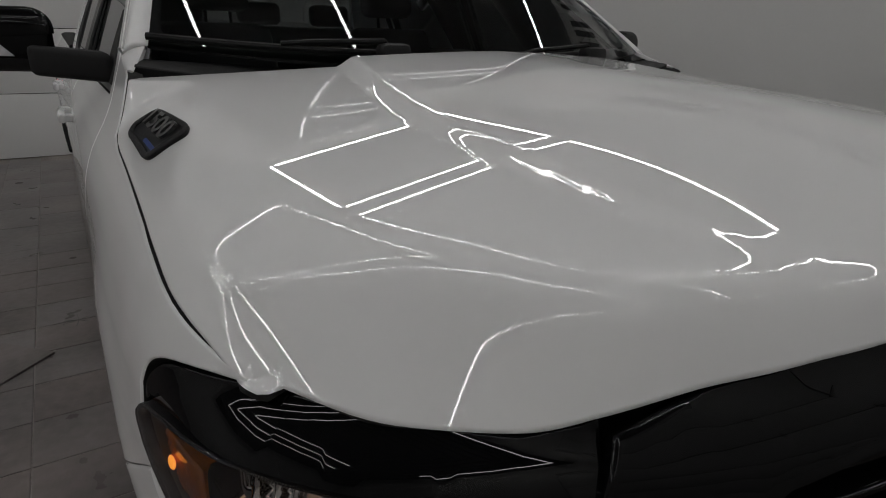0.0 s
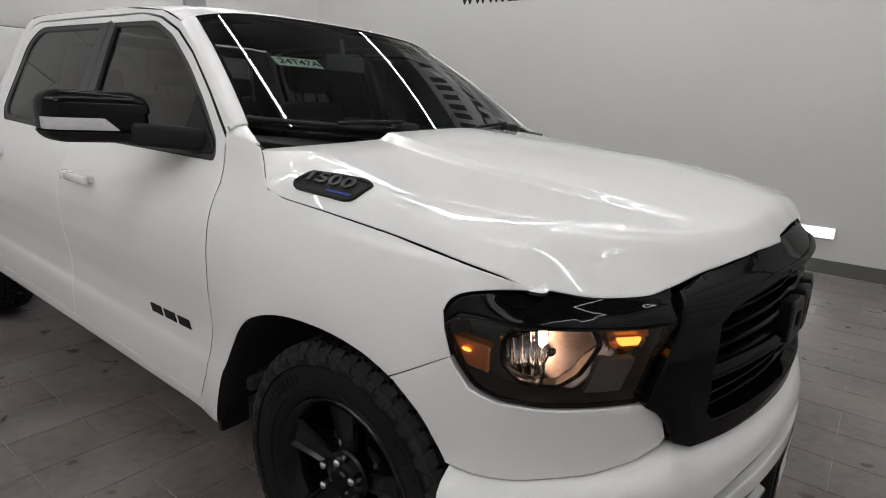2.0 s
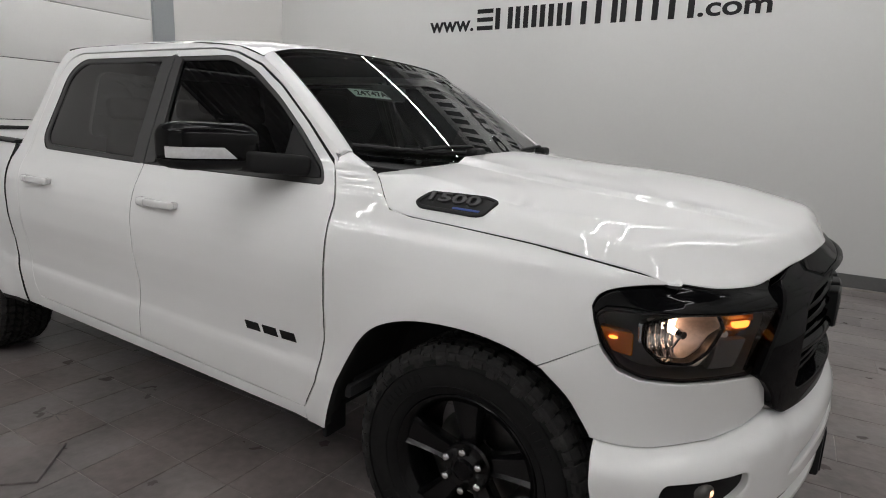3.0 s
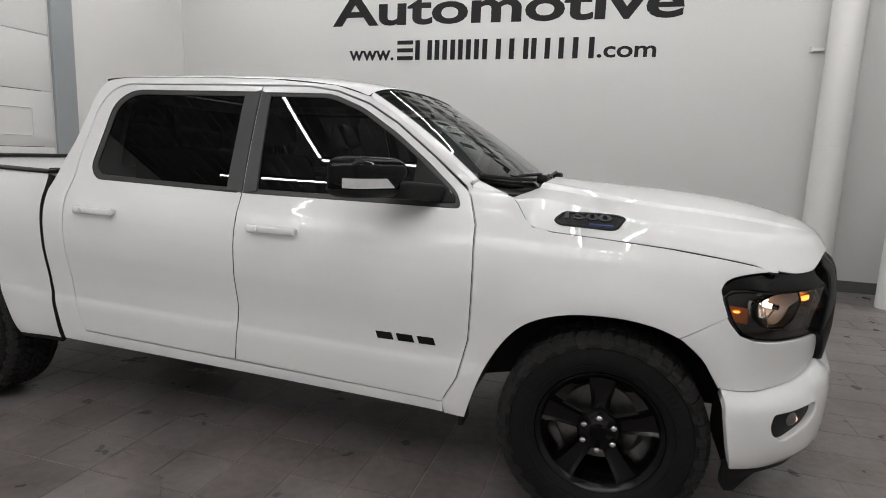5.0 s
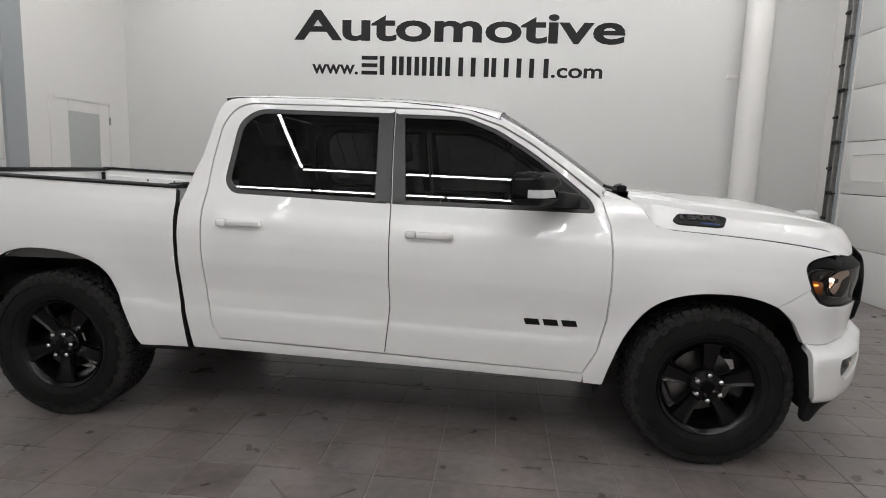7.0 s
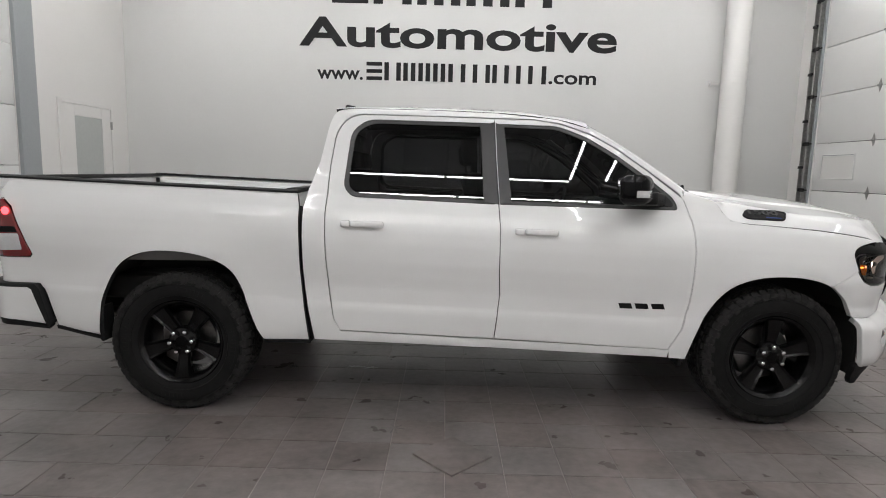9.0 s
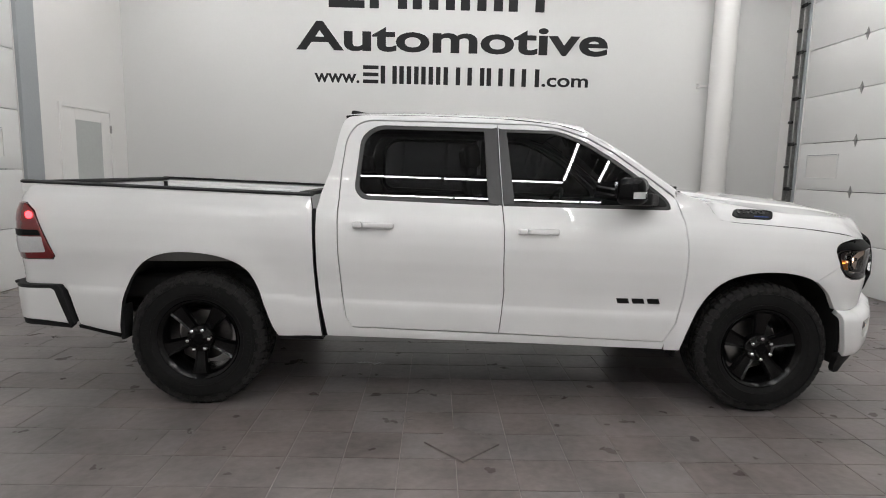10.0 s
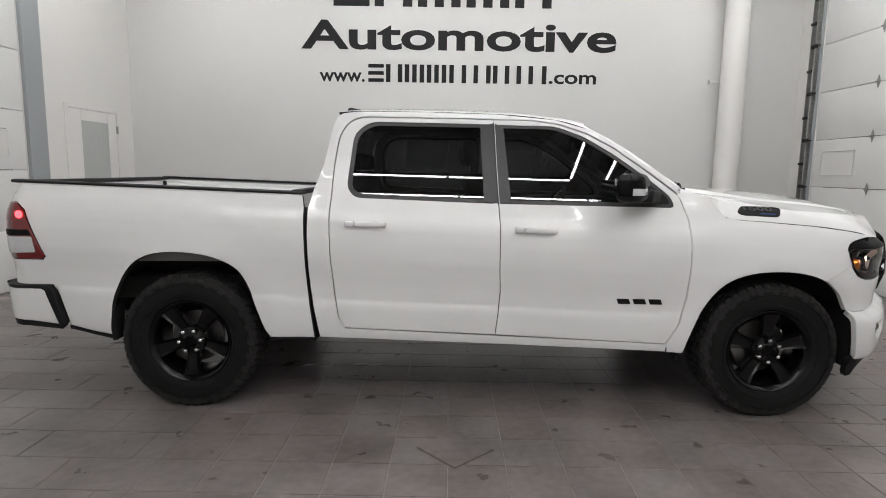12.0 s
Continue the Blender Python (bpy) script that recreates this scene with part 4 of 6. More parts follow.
def H_FALL(x, a):
    """Fall from the middle outwards: a gently bowed dome, a rounded step along its edge, then the outer panel."""
    c = DOME_EDGE(x)
    out = np.maximum(a - c, 0)
    bow = 0.05 * (np.sqrt(a * a + 0.0064) - 0.08) + 0.085 * (a * a - out * out)
    ahead = step_up(x, -0.40, 0.20)
    step = (0.009 + 0.016 * (1 - ahead)) * (1 - step_up(x, 0.62, 0.82)) * step_up(a, c - 0.025, c + 0.025)
    return bow * (0.55 + 0.45 * ahead) + step


def blurred(xs, ys, wide):
    """A smooth curve near the points, as a function."""
    at = np.arange(xs[0] - 0.3, xs[-1] + 0.3, 0.002)
    line = np.interp(at, xs, ys)
    line += np.minimum(at - xs[0], 0) * (ys[1] - ys[0]) / (xs[1] - xs[0]) + np.maximum(at - xs[-1], 0) * (ys[-1] - ys[-2]) / (xs[-1] - xs[-2])
    k = np.exp(-0.5 * (np.arange(-60, 61) * 0.002 / wide) ** 2)
    line = np.convolve(np.pad(line, 60, mode="edge"), k / k.sum(), "valid")
    return lambda x: np.interp(x, at, line)


# the two edges that the hood turns down to: along the fenders, and over the grille and lamps
SIDE_Y = blurred(list(H_RIM[side_run, 0]) + [0.66, 0.75, 0.85], list(H_RIM[side_run, 1]) + [0.885, 0.855, 0.82], 0.02)
REAR = side_run & (H_RIM[:, 0] < 0.50)
SIDE_Z = blurred(list(H_RIM[REAR, 0]) + [0.58, 0.66, 0.75, 0.85], list(H_RIM[REAR, 2]) + [1.180, 1.165, 1.145, 1.12], 0.012)
FRONT_AT = [-0.24, 0, 0.24, 0.38, 0.51, 0.615, 0.688, 0.75, 0.838, 0.903, 0.96]
FRONT_X = blurred(FRONT_AT, [0.928, 0.938, 0.928, 0.908, 0.875, 0.830, 0.793, 0.755, 0.68, 0.592, 0.51], 0.03)
FRONT_Z = blurred(FRONT_AT, [1.223, 1.217, 1.223, 1.227, 1.218, 1.197, 1.172, 1.157, 1.162, 1.172, 1.178], 0.02)
at = np.linspace(-0.2, 0.95, 24)
FRONT_ROLL = blurred(at, np.clip(0.9 * (H_CREST(FRONT_X(at)) - H_FALL(FRONT_X(at), np.abs(at)) - FRONT_Z(at)), 0.004, 0.06), 0.05)


def soft_min(p, q, r):
    h = np.maximum(r - np.abs(p - q), 0)
    return np.minimum(p, q) - h * h * h / (6 * r * r)


def hood(x, y):
    x, y = np.broadcast_arrays(np.asarray(x, float), np.asarray(y, float))
    a = np.abs(y)
    z = soft_min(H_CREST(x) - H_FALL(x, a), FRONT_Z(a) + (1.6 - 0.8 * step_up(a, 0.55, 0.85)) * np.maximum(FRONT_X(a) - x, -0.002), FRONT_ROLL(a))
    d = np.maximum(SIDE_Y(x) - a, -0.002)
    ahead = step_up(x, 0.0, 0.3)
    shoulder = SIDE_Z(x) + 0.09 - 0.035 * ahead + 0.45 * (d - 0.10 + 0.06 * ahead)
    e = np.minimum(d, 0.15)
    flank = SIDE_Z(x) + (1.2 + 0.3 * ahead) * e - (3.0 + 1.2 * ahead) * e * e + 2.0 * (d - e)
    return xyz(x, y, soft_min(soft_min(z, shoulder, 0.007 + 0.02 * step_up(x, 0.5, 0.7)), flank, 0.012 + 0.008 * step_up(x, 0.42, 0.60)))


half = [(float(u[0]), float(u[1])) for u in H_RIM[1:] if u[1] > 0.215] + [(0.931, 0.20), (0.923, 0.192), (0.923, 0.12)]
back = [(-0.40, 0.62), (-0.385, 0.48), (-0.36, 0.40), (-0.35, 0.2)]
half = [(a + (1.2 * G if a < -0.3 else -0.3 * G), b - G * 1.1) for a, b in half]
o = half + [(a, -b) for a, b in half[::-1]] + [(a, -b) for a, b in back] + [(a, b) for a, b in back[::-1]]
skin("hood", o, hood, PAINT, truck, (0, 0, 1), 0.013, thick=0.008, edge=0.012, rows=0.0115)
# cowl under the wipers
def cowl(x, y):
    return xyz(x, y, 1.392 - 0.03 * step_up(x, -0.55, -0.36) + 0.03 * (np.abs(y) / 0.87) ** 2)


skin("cowl", [(-0.60, -0.86), (-0.47, -0.875), (-0.37, -0.6), (-0.33, -0.3), (-0.325, 0), (-0.33, 0.3), (-0.37, 0.6), (-0.47, 0.875), (-0.60, 0.86), (-0.50, 0.5), (-0.44, 0), (-0.50, -0.5)], cowl, TRIM_BLACK, truck, (0, 0, 1), 0.05, thick=0.03, label="black plastic cowl panel")

# cab back wall, bulkhead and floor
bm = box((-2.84, -0.84, 0.5), (-2.80, 0.84, 1.33), 0.02, 2)
part("cab_back", bm, PAINT, truck)
def back_wall(y, z):
    return xyz(-2.85 + 0.13 * (z - 1.3) + 0 * y, y, z)
skin("cab_rear_panel", fillet([(-0.905, 1.33), (0.905, 1.33), (0.825, 1.6), (0.69, 1.87), (-0.69, 1.87), (-0.825, 1.6)], 0.05), back_wall, PAINT, truck, (-1, 0, 0), 0.08, [fillet([(-0.62, 1.42), (0.62, 1.42), (0.56, 1.80), (-0.56, 1.80)], 0.06)], 0.03, gap_dark=False)
skin("rear_window", fillet([(-0.62, 1.42), (0.62, 1.42), (0.56, 1.80), (-0.56, 1.80)], 0.06), lambda y, z: back_wall(y, z) + np.array([0.01, 0, 0]), SIDE_GLASS, truck, (-1, 0, 0), 0.1, thick=0.0, lip=0.001)
bm = box((-2.80, -0.88, 0.50), (-0.55, 0.88, 0.56), 0.01, 1)
box_into(bm, (-0.62, -0.85, 0.5), (-0.56, 0.85, 1.36), 0.01, 1)
part("cab_floor", bm, CABIN, truck)

# ---- the truck's nose ----
def nose(push=0.0):
    """Surface round the nose: q runs from the middle (0) to the truck's right (+) and left (-)."""
    def fn(q, z):
        q = np.asarray(q, float)
        p = push(q, z) if callable(push) else push
        x, y, zz = wall_at(S_END - np.abs(q), z, p)
        return xyz(x, -np.sign(q + 1e-12) * y, zz)
    return fn


def qy(y):
    return S_END - sy(y)


def qx(x):
    return S_END - sx(x)


def mirrored(half_loop):
    """Closes a right-hand half outline, listed from the middle's top to the middle's bottom."""
    return list(half_loop) + [(-a, b) for a, b in half_loop[::-1]]


FRONT = (1, 0, 0)
BROW = [(0.0, 1.224), (qy(0.12), 1.224), (qy(0.185), 1.224), (qy(0.2), 1.217), (qy(0.27), 1.220), (qy(0.38), 1.223), (qy(0.52), 1.215), (qy(0.62), 1.198), (qy(0.695), 1.172), (qy(0.76), 1.160)]
SURROUND = BROW[:-1] + [(qy(0.71), 1.10), (qy(0.735), 1.03), (qy(0.765), 0.915), (qy(0.74), 0.895), (qy(0.70), 0.845), (qy(0.675), 0.792), (qy(0.62), 0.762), (qy(0.45), 0.750), (0.0, 0.745)]
OPENING = [(0.0, 1.150), (qy(0.33), 1.146), (qy(0.48), 1.130), (qy(0.555), 1.115), (qy(0.60), 1.085), (qy(0.61), 0.98), (qy(0.60), 0.86), (qy(0.565), 0.826), (qy(0.45), 0.818), (0.0, 0.812)]
grille = skin("grille", mirrored(SURROUND), nose(lambda q, z: -0.018 + 0.042 * (1 - step_up(z, 1.13, 1.225))), GLOSS_BLACK, truck, FRONT, 0.03, [mirrored(OPENING)], 0.05, 0.006, "gloss black grille surround", edge=0.025)
part("grille_backing", box((0.80, -0.5, 0.79), (0.83, 0.5, 1.16)), SATIN_BLACK, grille)


def bar_nose(q0, q1, zf, height, depth, push, n=40):
    """A bar that follows the nose, with a wedge-shaped front edge."""
    bm, rings = bmesh.new(), []
    for q in np.linspace(q0, q1, n):
        z = zf(q)
        f = nose(push)(np.array([q] * 2), np.array([z, z + 0.001]))[0]
        b = nose(push - depth)(np.array([q] * 2), np.array([z, z + 0.001]))[0]
        m = nose(push - depth * 0.25)(np.array([q] * 2), np.array([z, z + 0.001]))[0]
        up_ = Vector((0, 0, height / 2))
        rings.append([bm.verts.new(Vector(p) + o) for p, o in ((f, up_ * 0.35), (m, up_), (b, up_), (b, -up_), (m, -up_), (f, -up_ * 0.35))])
    for r, t in zip(rings, rings[1:]):
        for k in range(6):
            bm.faces.new((r[k], r[(k + 1) % 6], t[(k + 1) % 6], t[k]))
    bm.faces.new(rings[0])
    bm.faces.new(rings[-1][::-1])
    return bm


for k in range(7):
    z0 = 0.852 + 0.042 * k
    part("slat", bar_nose(-qy(0.60), qy(0.60), lambda q: z0 + 0.010 * math.cos(q * 5) + (0.006 * math.cos(q * 34) if abs(q) < 0.24 else 0), 0.017, 0.035, -0.012), GLOSS_BLACK, grille)
for sgn in (-1, 1):
    a, b = sorted((sgn * 0.22, sgn * 0.60))
    part("cross_bar", bar_nose(sgn * qy(0.22) if sgn > 0 else -qy(0.60), qy(0.60) if sgn > 0 else -qy(0.22), lambda q: 0.945, 0.045, 0.04, 0.004, 16), GLOSS_BLACK, grille)
# maker's mark as plain blocks
FRAME_OUT = [(0.0, 1.172), (qy(0.33), 1.168), (qy(0.49), 1.152), (qy(0.575), 1.135), (qy(0.632), 1.095), (qy(0.640), 0.98), (qy(0.630), 0.845), (qy(0.585), 0.800), (qy(0.45), 0.790), (0.0, 0.784)]
skin("grille_frame", mirrored(FRAME_OUT), nose(0.024), GLOSS_BLACK, grille, FRONT, 0.02, [mirrored(OPENING)], 0.05, 0.008, edge=0.025)
for qa, qb in ((-0.215, -0.085), (-0.065, 0.065), (0.085, 0.215)):
    blk = fillet([(qa, 0.925), (qb, 0.925), (qb, 1.055), (qa, 1.055)], 0.025)
    skin("emblem_block", blk, nose(0.016), SATIN_BLACK, grille, FRONT, 0.05, [fillet([(qa + 0.04, 0.965), (qb - 0.04, 0.965), (qb - 0.04, 1.015), (qa + 0.04, 1.015)], 0.01)], 0.03, 0.006)

# lids over the headlamps, headlamps, fascia, bumper
def tilted(sign, push):
    def fn(s, z):
        x, y, zz = wall_at(s, z, push(np.asarray(z, float)))
        return xyz(x, sign * y, zz)
    return fn


def front_corner(sign):
    fn, out = side(sign), (0.7, sign * 0.7, 0)
    lid = [(sx(0.394), 1.092), (sx(0.409), 1.122), (sx(0.45), 1.146), (sx(0.53), 1.160), (sx(0.606), 1.166), (sy(0.86), 1.164), (sy(0.76), 1.160), (sy(0.70), 1.170), (sy(0.697), 1.108), (sy(0.80), 1.104), (sx(0.56), 1.100), (sx(0.48), 1.104), (sx(0.43), 1.100), (sx(0.405), 1.078)]
    lid = [tuple(p) for p in smooth_line(lid[:6], 4)] + lid[6:]

    def lid_fn(u, z):
        u, z = np.broadcast_arrays(np.asarray(u, float), np.asarray(z, float))
        x, y, zz = wall_at(u, z, -0.004 + (0.020 * step_up(-z, -1.148, -1.098) - 0.016 * step_up(z, 1.128, 1.168)) * step_up(u, sx(0.43), sx(0.60)))
        return xyz(x, sign * y, zz)
    skin("lamp_lid", lid, lid_fn, GLOSS_BLACK, truck, out, 0.025, thick=0.04, lip=0.006, label="gloss black strip over the headlamp", edge=0.02)
    lens_o = fillet([(sx(0.403), 1.075), (sx(0.43), 1.097), (sx(0.48), 1.101), (sx(0.56), 1.097), (sy(0.80), 1.101), (sy(0.695), 1.103), (sy(0.762), 0.914), (sx(0.62), 0.906), (sx(0.535), 0.914), (sx(0.478), 0.938), (sx(0.438), 0.99)], 0.02)
    lamp = skin("headlamp", lens_o, side(sign, -0.10), LAMP_AND_SHADE_GREY, truck, out, 0.04, thick=0.0, lip=0.001, label="black headlamp housing", edge=0.03)
    # housing walls between bowl and lens
    loop = dense(lens_o, 0.03)
    o1, o2 = side(sign, -0.006)(loop[:, 0], loop[:, 1]), side(sign, -0.10)(loop[:, 0], loop[:, 1])
    bm = bmesh.new()
    v1, v2 = [bm.verts.new(p) for p in o1], [bm.verts.new(p) for p in o2]
    for i in range(len(v1)):
        j = (i + 1) % len(v1)
        bm.faces.new((v1[i], v1[j], v2[j], v2[i]))
    part("housing_wall", bm, LAMP_AND_SHADE_GREY, lamp)
    skin("lens", lens_o, tilted(sign, lambda z: -0.002 + 0.012 * step_up(z, 0.95, 1.1)), LENS, lamp, out, 0.04, thick=0.006, lip=0.003, label="clear lamp lens", edge=0.03)
    skin("lens_rim", lens_o, tilted(sign, lambda z: -0.004 + 0.012 * step_up(z, 0.95, 1.1)), SATIN_BLACK, lamp, out, 0.03, [[tuple(p) for p in offset_loop(dense(lens_o, 0.03), 0.006)]], 0.01, 0.002, edge=0.03)
    amb = fillet([(sx(0.415), 1.045), (sx(0.505), 1.032), (sx(0.507), 0.967), (sx(0.452), 0.980)], 0.008)
    skin("side_marker", amb, side(sign, -0.018), AMBER, lamp, out, 0.02, thick=0.03, lip=0.004, label="amber side marker")
    m = side(sign, -0.012)(np.array([sx(0.455)] * 2), np.array([1.02] * 2))[0]
    bm = bmesh.new()
    bmesh.ops.create_uvsphere(bm, u_segments=10, v_segments=6, radius=0.009, matrix=Matrix.Translation(m) @ Matrix.Diagonal((1.5, 0.4, 0.55, 1)))
    part("marker_bulb", bm, AMBER_LIT, lamp)
    # bowl with upright facets round the bulb, then a smooth half, the lower barrel, turn lamp and dark panel
    mid, level = sx(0.612), 1.022

    def bowl(scallop, base=-0.018):
        def fn(u, z):
            u, z = np.broadcast_arrays(np.asarray(u, float), np.asarray(z, float))
            r = ((u - mid) / 0.125) ** 2 + ((z - level) / 0.088) ** 2
            x, y, zz = wall_at(u, z, base - 0.070 * np.maximum(0, 1 - r) + scallop * np.abs(np.sin((u - mid) * 150 + (z - level) * 14)))
            return xyz(x, sign * y, zz)
        return fn
    left = fillet([(sx(0.533), 1.054), (sx(0.596), 1.082), (sx(0.622), 1.086), (sx(0.618), 0.962), (sx(0.575), 0.962), (sx(0.536), 1.000)], 0.012)
    skin("reflector", left, bowl(0.011), CHROME, lamp, out, 0.006, thick=0.015, lip=0.002, label="faceted chrome reflector", edge=0.01)
    right = fillet([(sx(0.623), 1.086), (sx(0.688), 1.092), (sx(0.702), 1.055), (sx(0.672), 0.988), (sx(0.640), 0.958), (sx(0.619), 0.962)], 0.008)
    skin("reflector", right, bowl(0.0, -0.014), WARM_CHROME, lamp, out, 0.012, thick=0.015, lip=0.002, label="smooth brushed reflector half", edge=0.012)
    rim_o = fillet([(sx(0.526), 1.058), (sx(0.596), 1.090), (sx(0.694), 1.098), (sx(0.712), 1.055), (sx(0.680), 0.982), (sx(0.643), 0.950), (sx(0.572), 0.954), (sx(0.528), 0.998)], 0.014)
    skin("reflector_rim", rim_o, side(sign, -0.012), GLOSS_BLACK, lamp, out, 0.02, [fillet([(sx(0.533), 1.054), (sx(0.596), 1.083), (sx(0.688), 1.091), (sx(0.702), 1.055), (sx(0.672), 0.988), (sx(0.640), 0.959), (sx(0.575), 0.962), (sx(0.536), 1.000)], 0.012)], 0.03, 0.003, edge=0.012)
    c = Vector(side(sign, -0.055)(np.array([sx(0.618)] * 2), np.array([1.030] * 2))[0])
    axis = Vector((0.80, sign * 0.58, 0.0)).normalized()
    part("bulb", tube(c - axis * 0.02, c + axis * 0.006, 0.009, 0.007, 14), WARM_LIT, lamp)
    bm = tube(c + axis * 0.008, c + axis * 0.026, 0.014, 0.011, 16)
    tube_into(bm, c - axis * 0.01 - Vector((0, 0, 0.05)), c + axis * 0.012 - Vector((0, 0, 0.012)), 0.004, seg=6)
    part("bulb_shield", bm, CHROME, lamp)
    barrel = fillet([(sx(0.640), 0.930), (sx(0.676), 0.930), (sx(0.742), 1.026), (sx(0.722), 1.046), (sx(0.706), 1.040)], 0.01)

    def trough(u, z):
        u, z = np.broadcast_arrays(np.asarray(u, float), np.asarray(z, float))
        t = (u - sx(0.658)) - (z - 0.930) * 0.86
        x, y, zz = wall_at(u, z, -0.058 + 12.0 * t * t)
        return xyz(x, sign * y, zz)
    skin("chrome_blade", barrel, trough, WARM_CHROME, lamp, out, 0.01, thick=0.02, lip=0.003, edge=0.012)
    turn = fillet([(sy(0.832), 1.092), (sy(0.728), 1.093), (sy(0.742), 1.050), (sy(0.778), 1.024), (sy(0.815), 1.032)], 0.008)
    skin("turn_lamp", turn, lambda u, z: tilted(sign, lambda q: -0.045 + 0.004 * np.sin(q * 500))(u, z), AMBER, lamp, out, 0.01, thick=0.03, lip=0.003, label="lit amber turn lamp", edge=0.012)
    core = fillet([(sy(0.808), 1.060), (sy(0.760), 1.060), (sy(0.766), 1.043), (sy(0.800), 1.042)], 0.004)
    skin("turn_bulb", core, side(sign, -0.032), AMBER_LIT, lamp, out, 0.02, thick=0.012, lip=0.002)
    panel = fillet([(sy(0.838), 1.014), (sy(0.768), 1.012), (sy(0.792), 0.932), (sx(0.690), 0.930), (sx(0.700), 0.950)], 0.008)
    skin("lower_chamber", panel, side(sign, -0.030), LAMP_AND_SHADE_GREY, lamp, out, 0.03, thick=0.02, lip=0.004)
    # white fascia under the lamp
    fas = [(sx(0.264), 0.9022), (sx(0.421), 0.9968), (sx(0.434), 0.976), (sx(0.472), 0.931), (sx(0.53), 0.908), (sx(0.62), 0.901), (sy(0.765), 0.908), (sy(0.735), 0.902), (sy(0.705), 0.86), (sy(0.682), 0.80), (sy(0.69), 0.780), (sy(0.745), 0.748), (sy(0.83), 0.723), (sy(0.935), 0.707), (sx(0.49), 0.711), (sx(0.42), 0.719)] + ARCH_F2[:-1][::-1]
    skin("fascia", fas, side(sign, 0.0), PAINT, truck, out, 0.03, thick=0.03, lip=0.004, edge=0.02, gap_dark=False)


for sign in (-1, 1):
    front_corner(sign)

BUMP_LOW = spline([0.36, 0.40, 0.43, 0.47, 0.52, 0.60], [-0.035, 0.015, 0.04, 0.052, 0.056, 0.058])
BUMP_TOP = spline([0.0, 0.006, 0.015, 0.03, 0.05, 0.09], [-0.074, -0.056, -0.036, -0.018, -0.006, 0.0])


def bumper_push(q, z):
    """How far the bumper stands out; its upper edge rolls in to the seam."""
    z = np.asarray(z, float)
    seam = np.interp(np.abs(q), [p[0] for p in SEAM], [p[1] for p in SEAM])
    return BUMP_LOW(z) + BUMP_TOP(np.maximum(seam - z, 0)) - (WIDTH(z + 0.05) - 1.0) * 0.8


Q_END = qx(0.43)
SEAM = [(0.0, 0.752), (qy(0.45), 0.754), (qy(0.60), 0.764), (qy(0.675), 0.786), (qy(0.745), 0.752), (qy(0.83), 0.727), (qy(0.935), 0.711), (qx(0.49), 0.715), (Q_END, 0.722)]
BOT = [(qx(0.435), 0.62), (qx(0.455), 0.50), (qx(0.475), 0.415), (qx(0.62), 0.418), (qy(0.80), 0.400), (qy(0.5), 0.39), (0.0, 0.39)]
FOG = fillet([(qx(0.585), 0.60), (qx(0.595), 0.637), (qx(0.675), 0.638), (qx(0.773), 0.650), (qx(0.775), 0.603), (qx(0.742), 0.562), (qx(0.645), 0.522), (qx(0.597), 0.556)], 0.025)
SLOT = [(0.0, 0.668), (qy(0.25), 0.668), (qy(0.45), 0.648), (qy(0.585), 0.620), (qy(0.615), 0.582), (qy(0.555), 0.585), (qy(0.42), 0.600), (qy(0.22), 0.612), (0.0, 0.614)]
INTAKE = [(0.0, 0.545), (qy(0.48), 0.540), (qy(0.56), 0.530), (qy(0.655), 0.515), (qy(0.715), 0.47), (qy(0.69), 0.44), (qy(0.58), 0.445), (0.0, 0.44)]
flip = lambda lp: [(-a, b) for a, b in lp]
bumper = skin("front_bumper", mirrored(SEAM + BOT), nose(bumper_push), PAINT, truck, FRONT, 0.04, [FOG, flip(FOG), mirrored(SLOT), mirrored(INTAKE)], 0.03, 0.006, edge=0.025, gap_dark=False, label="white painted front bumper")
back_in = lambda q, z: bumper_push(q, z) - 0.026
for lp in (FOG, flip(FOG)):
    skin("fog_housing", lp, nose(back_in), SATIN_BLACK, bumper, FRONT, 0.04, thick=0.0, lip=0.001)
    sg = 1 if lp[0][0] > 0 else -1
    c = Vector(nose(0.0)(np.array([sg * qy(0.855)] * 2), np.array([0.59] * 2))[0])
    ax = Vector((0.9, -sg * 0.35, 0))
    bm = bmesh.new()
    bmesh.ops.create_uvsphere(bm, u_segments=20, v_segments=10, radius=0.042, matrix=Matrix.Translation(c + ax * 0.01) @ Matrix.Diagonal((1, 1, 0.85, 1)))
    part("fog_lamp", bm, STEEL, bumper, "round chrome fog lamp")
    bm = bmesh.new()
    bmesh.ops.create_uvsphere(bm, u_segments=10, v_segments=6, radius=0.014, matrix=Matrix.Translation(c + ax * 0.042))
    part("fog_bulb", bm, FOG_LIT, bumper)
    c2 = Vector(nose(0.0)(np.array([sg * qy(0.94)] * 2), np.array([0.575] * 2))[0])
    bm = tube(c2 - Vector((0, 0, 0)), c2 + Vector((0.02, -sg * 0.03, 0)), 0.02, 0.018, 14)
    part("parking_sensor", bm, TRIM_BLACK, bumper)
skin("slot_grid", mirrored(SLOT), nose(back_in), SATIN_BLACK, bumper, FRONT, 0.05, thick=0.0, lip=0.001)
skin("intake_grid", mirrored(INTAKE), nose(back_in), SATIN_BLACK, bumper, FRONT, 0.05, thick=0.0, lip=0.001)
for z in (0.465, 0.495, 0.522):
    part("intake_slat", bar_nose(-qy(0.62), qy(0.62), lambda q: z, 0.012, 0.03, 0.03, 30), TRIM_BLACK, bumper)
part("slot_slat", bar_nose(-qy(0.5), qy(0.5), lambda q: 0.642, 0.01, 0.03, 0.03, 30), TRIM_BLACK, bumper)
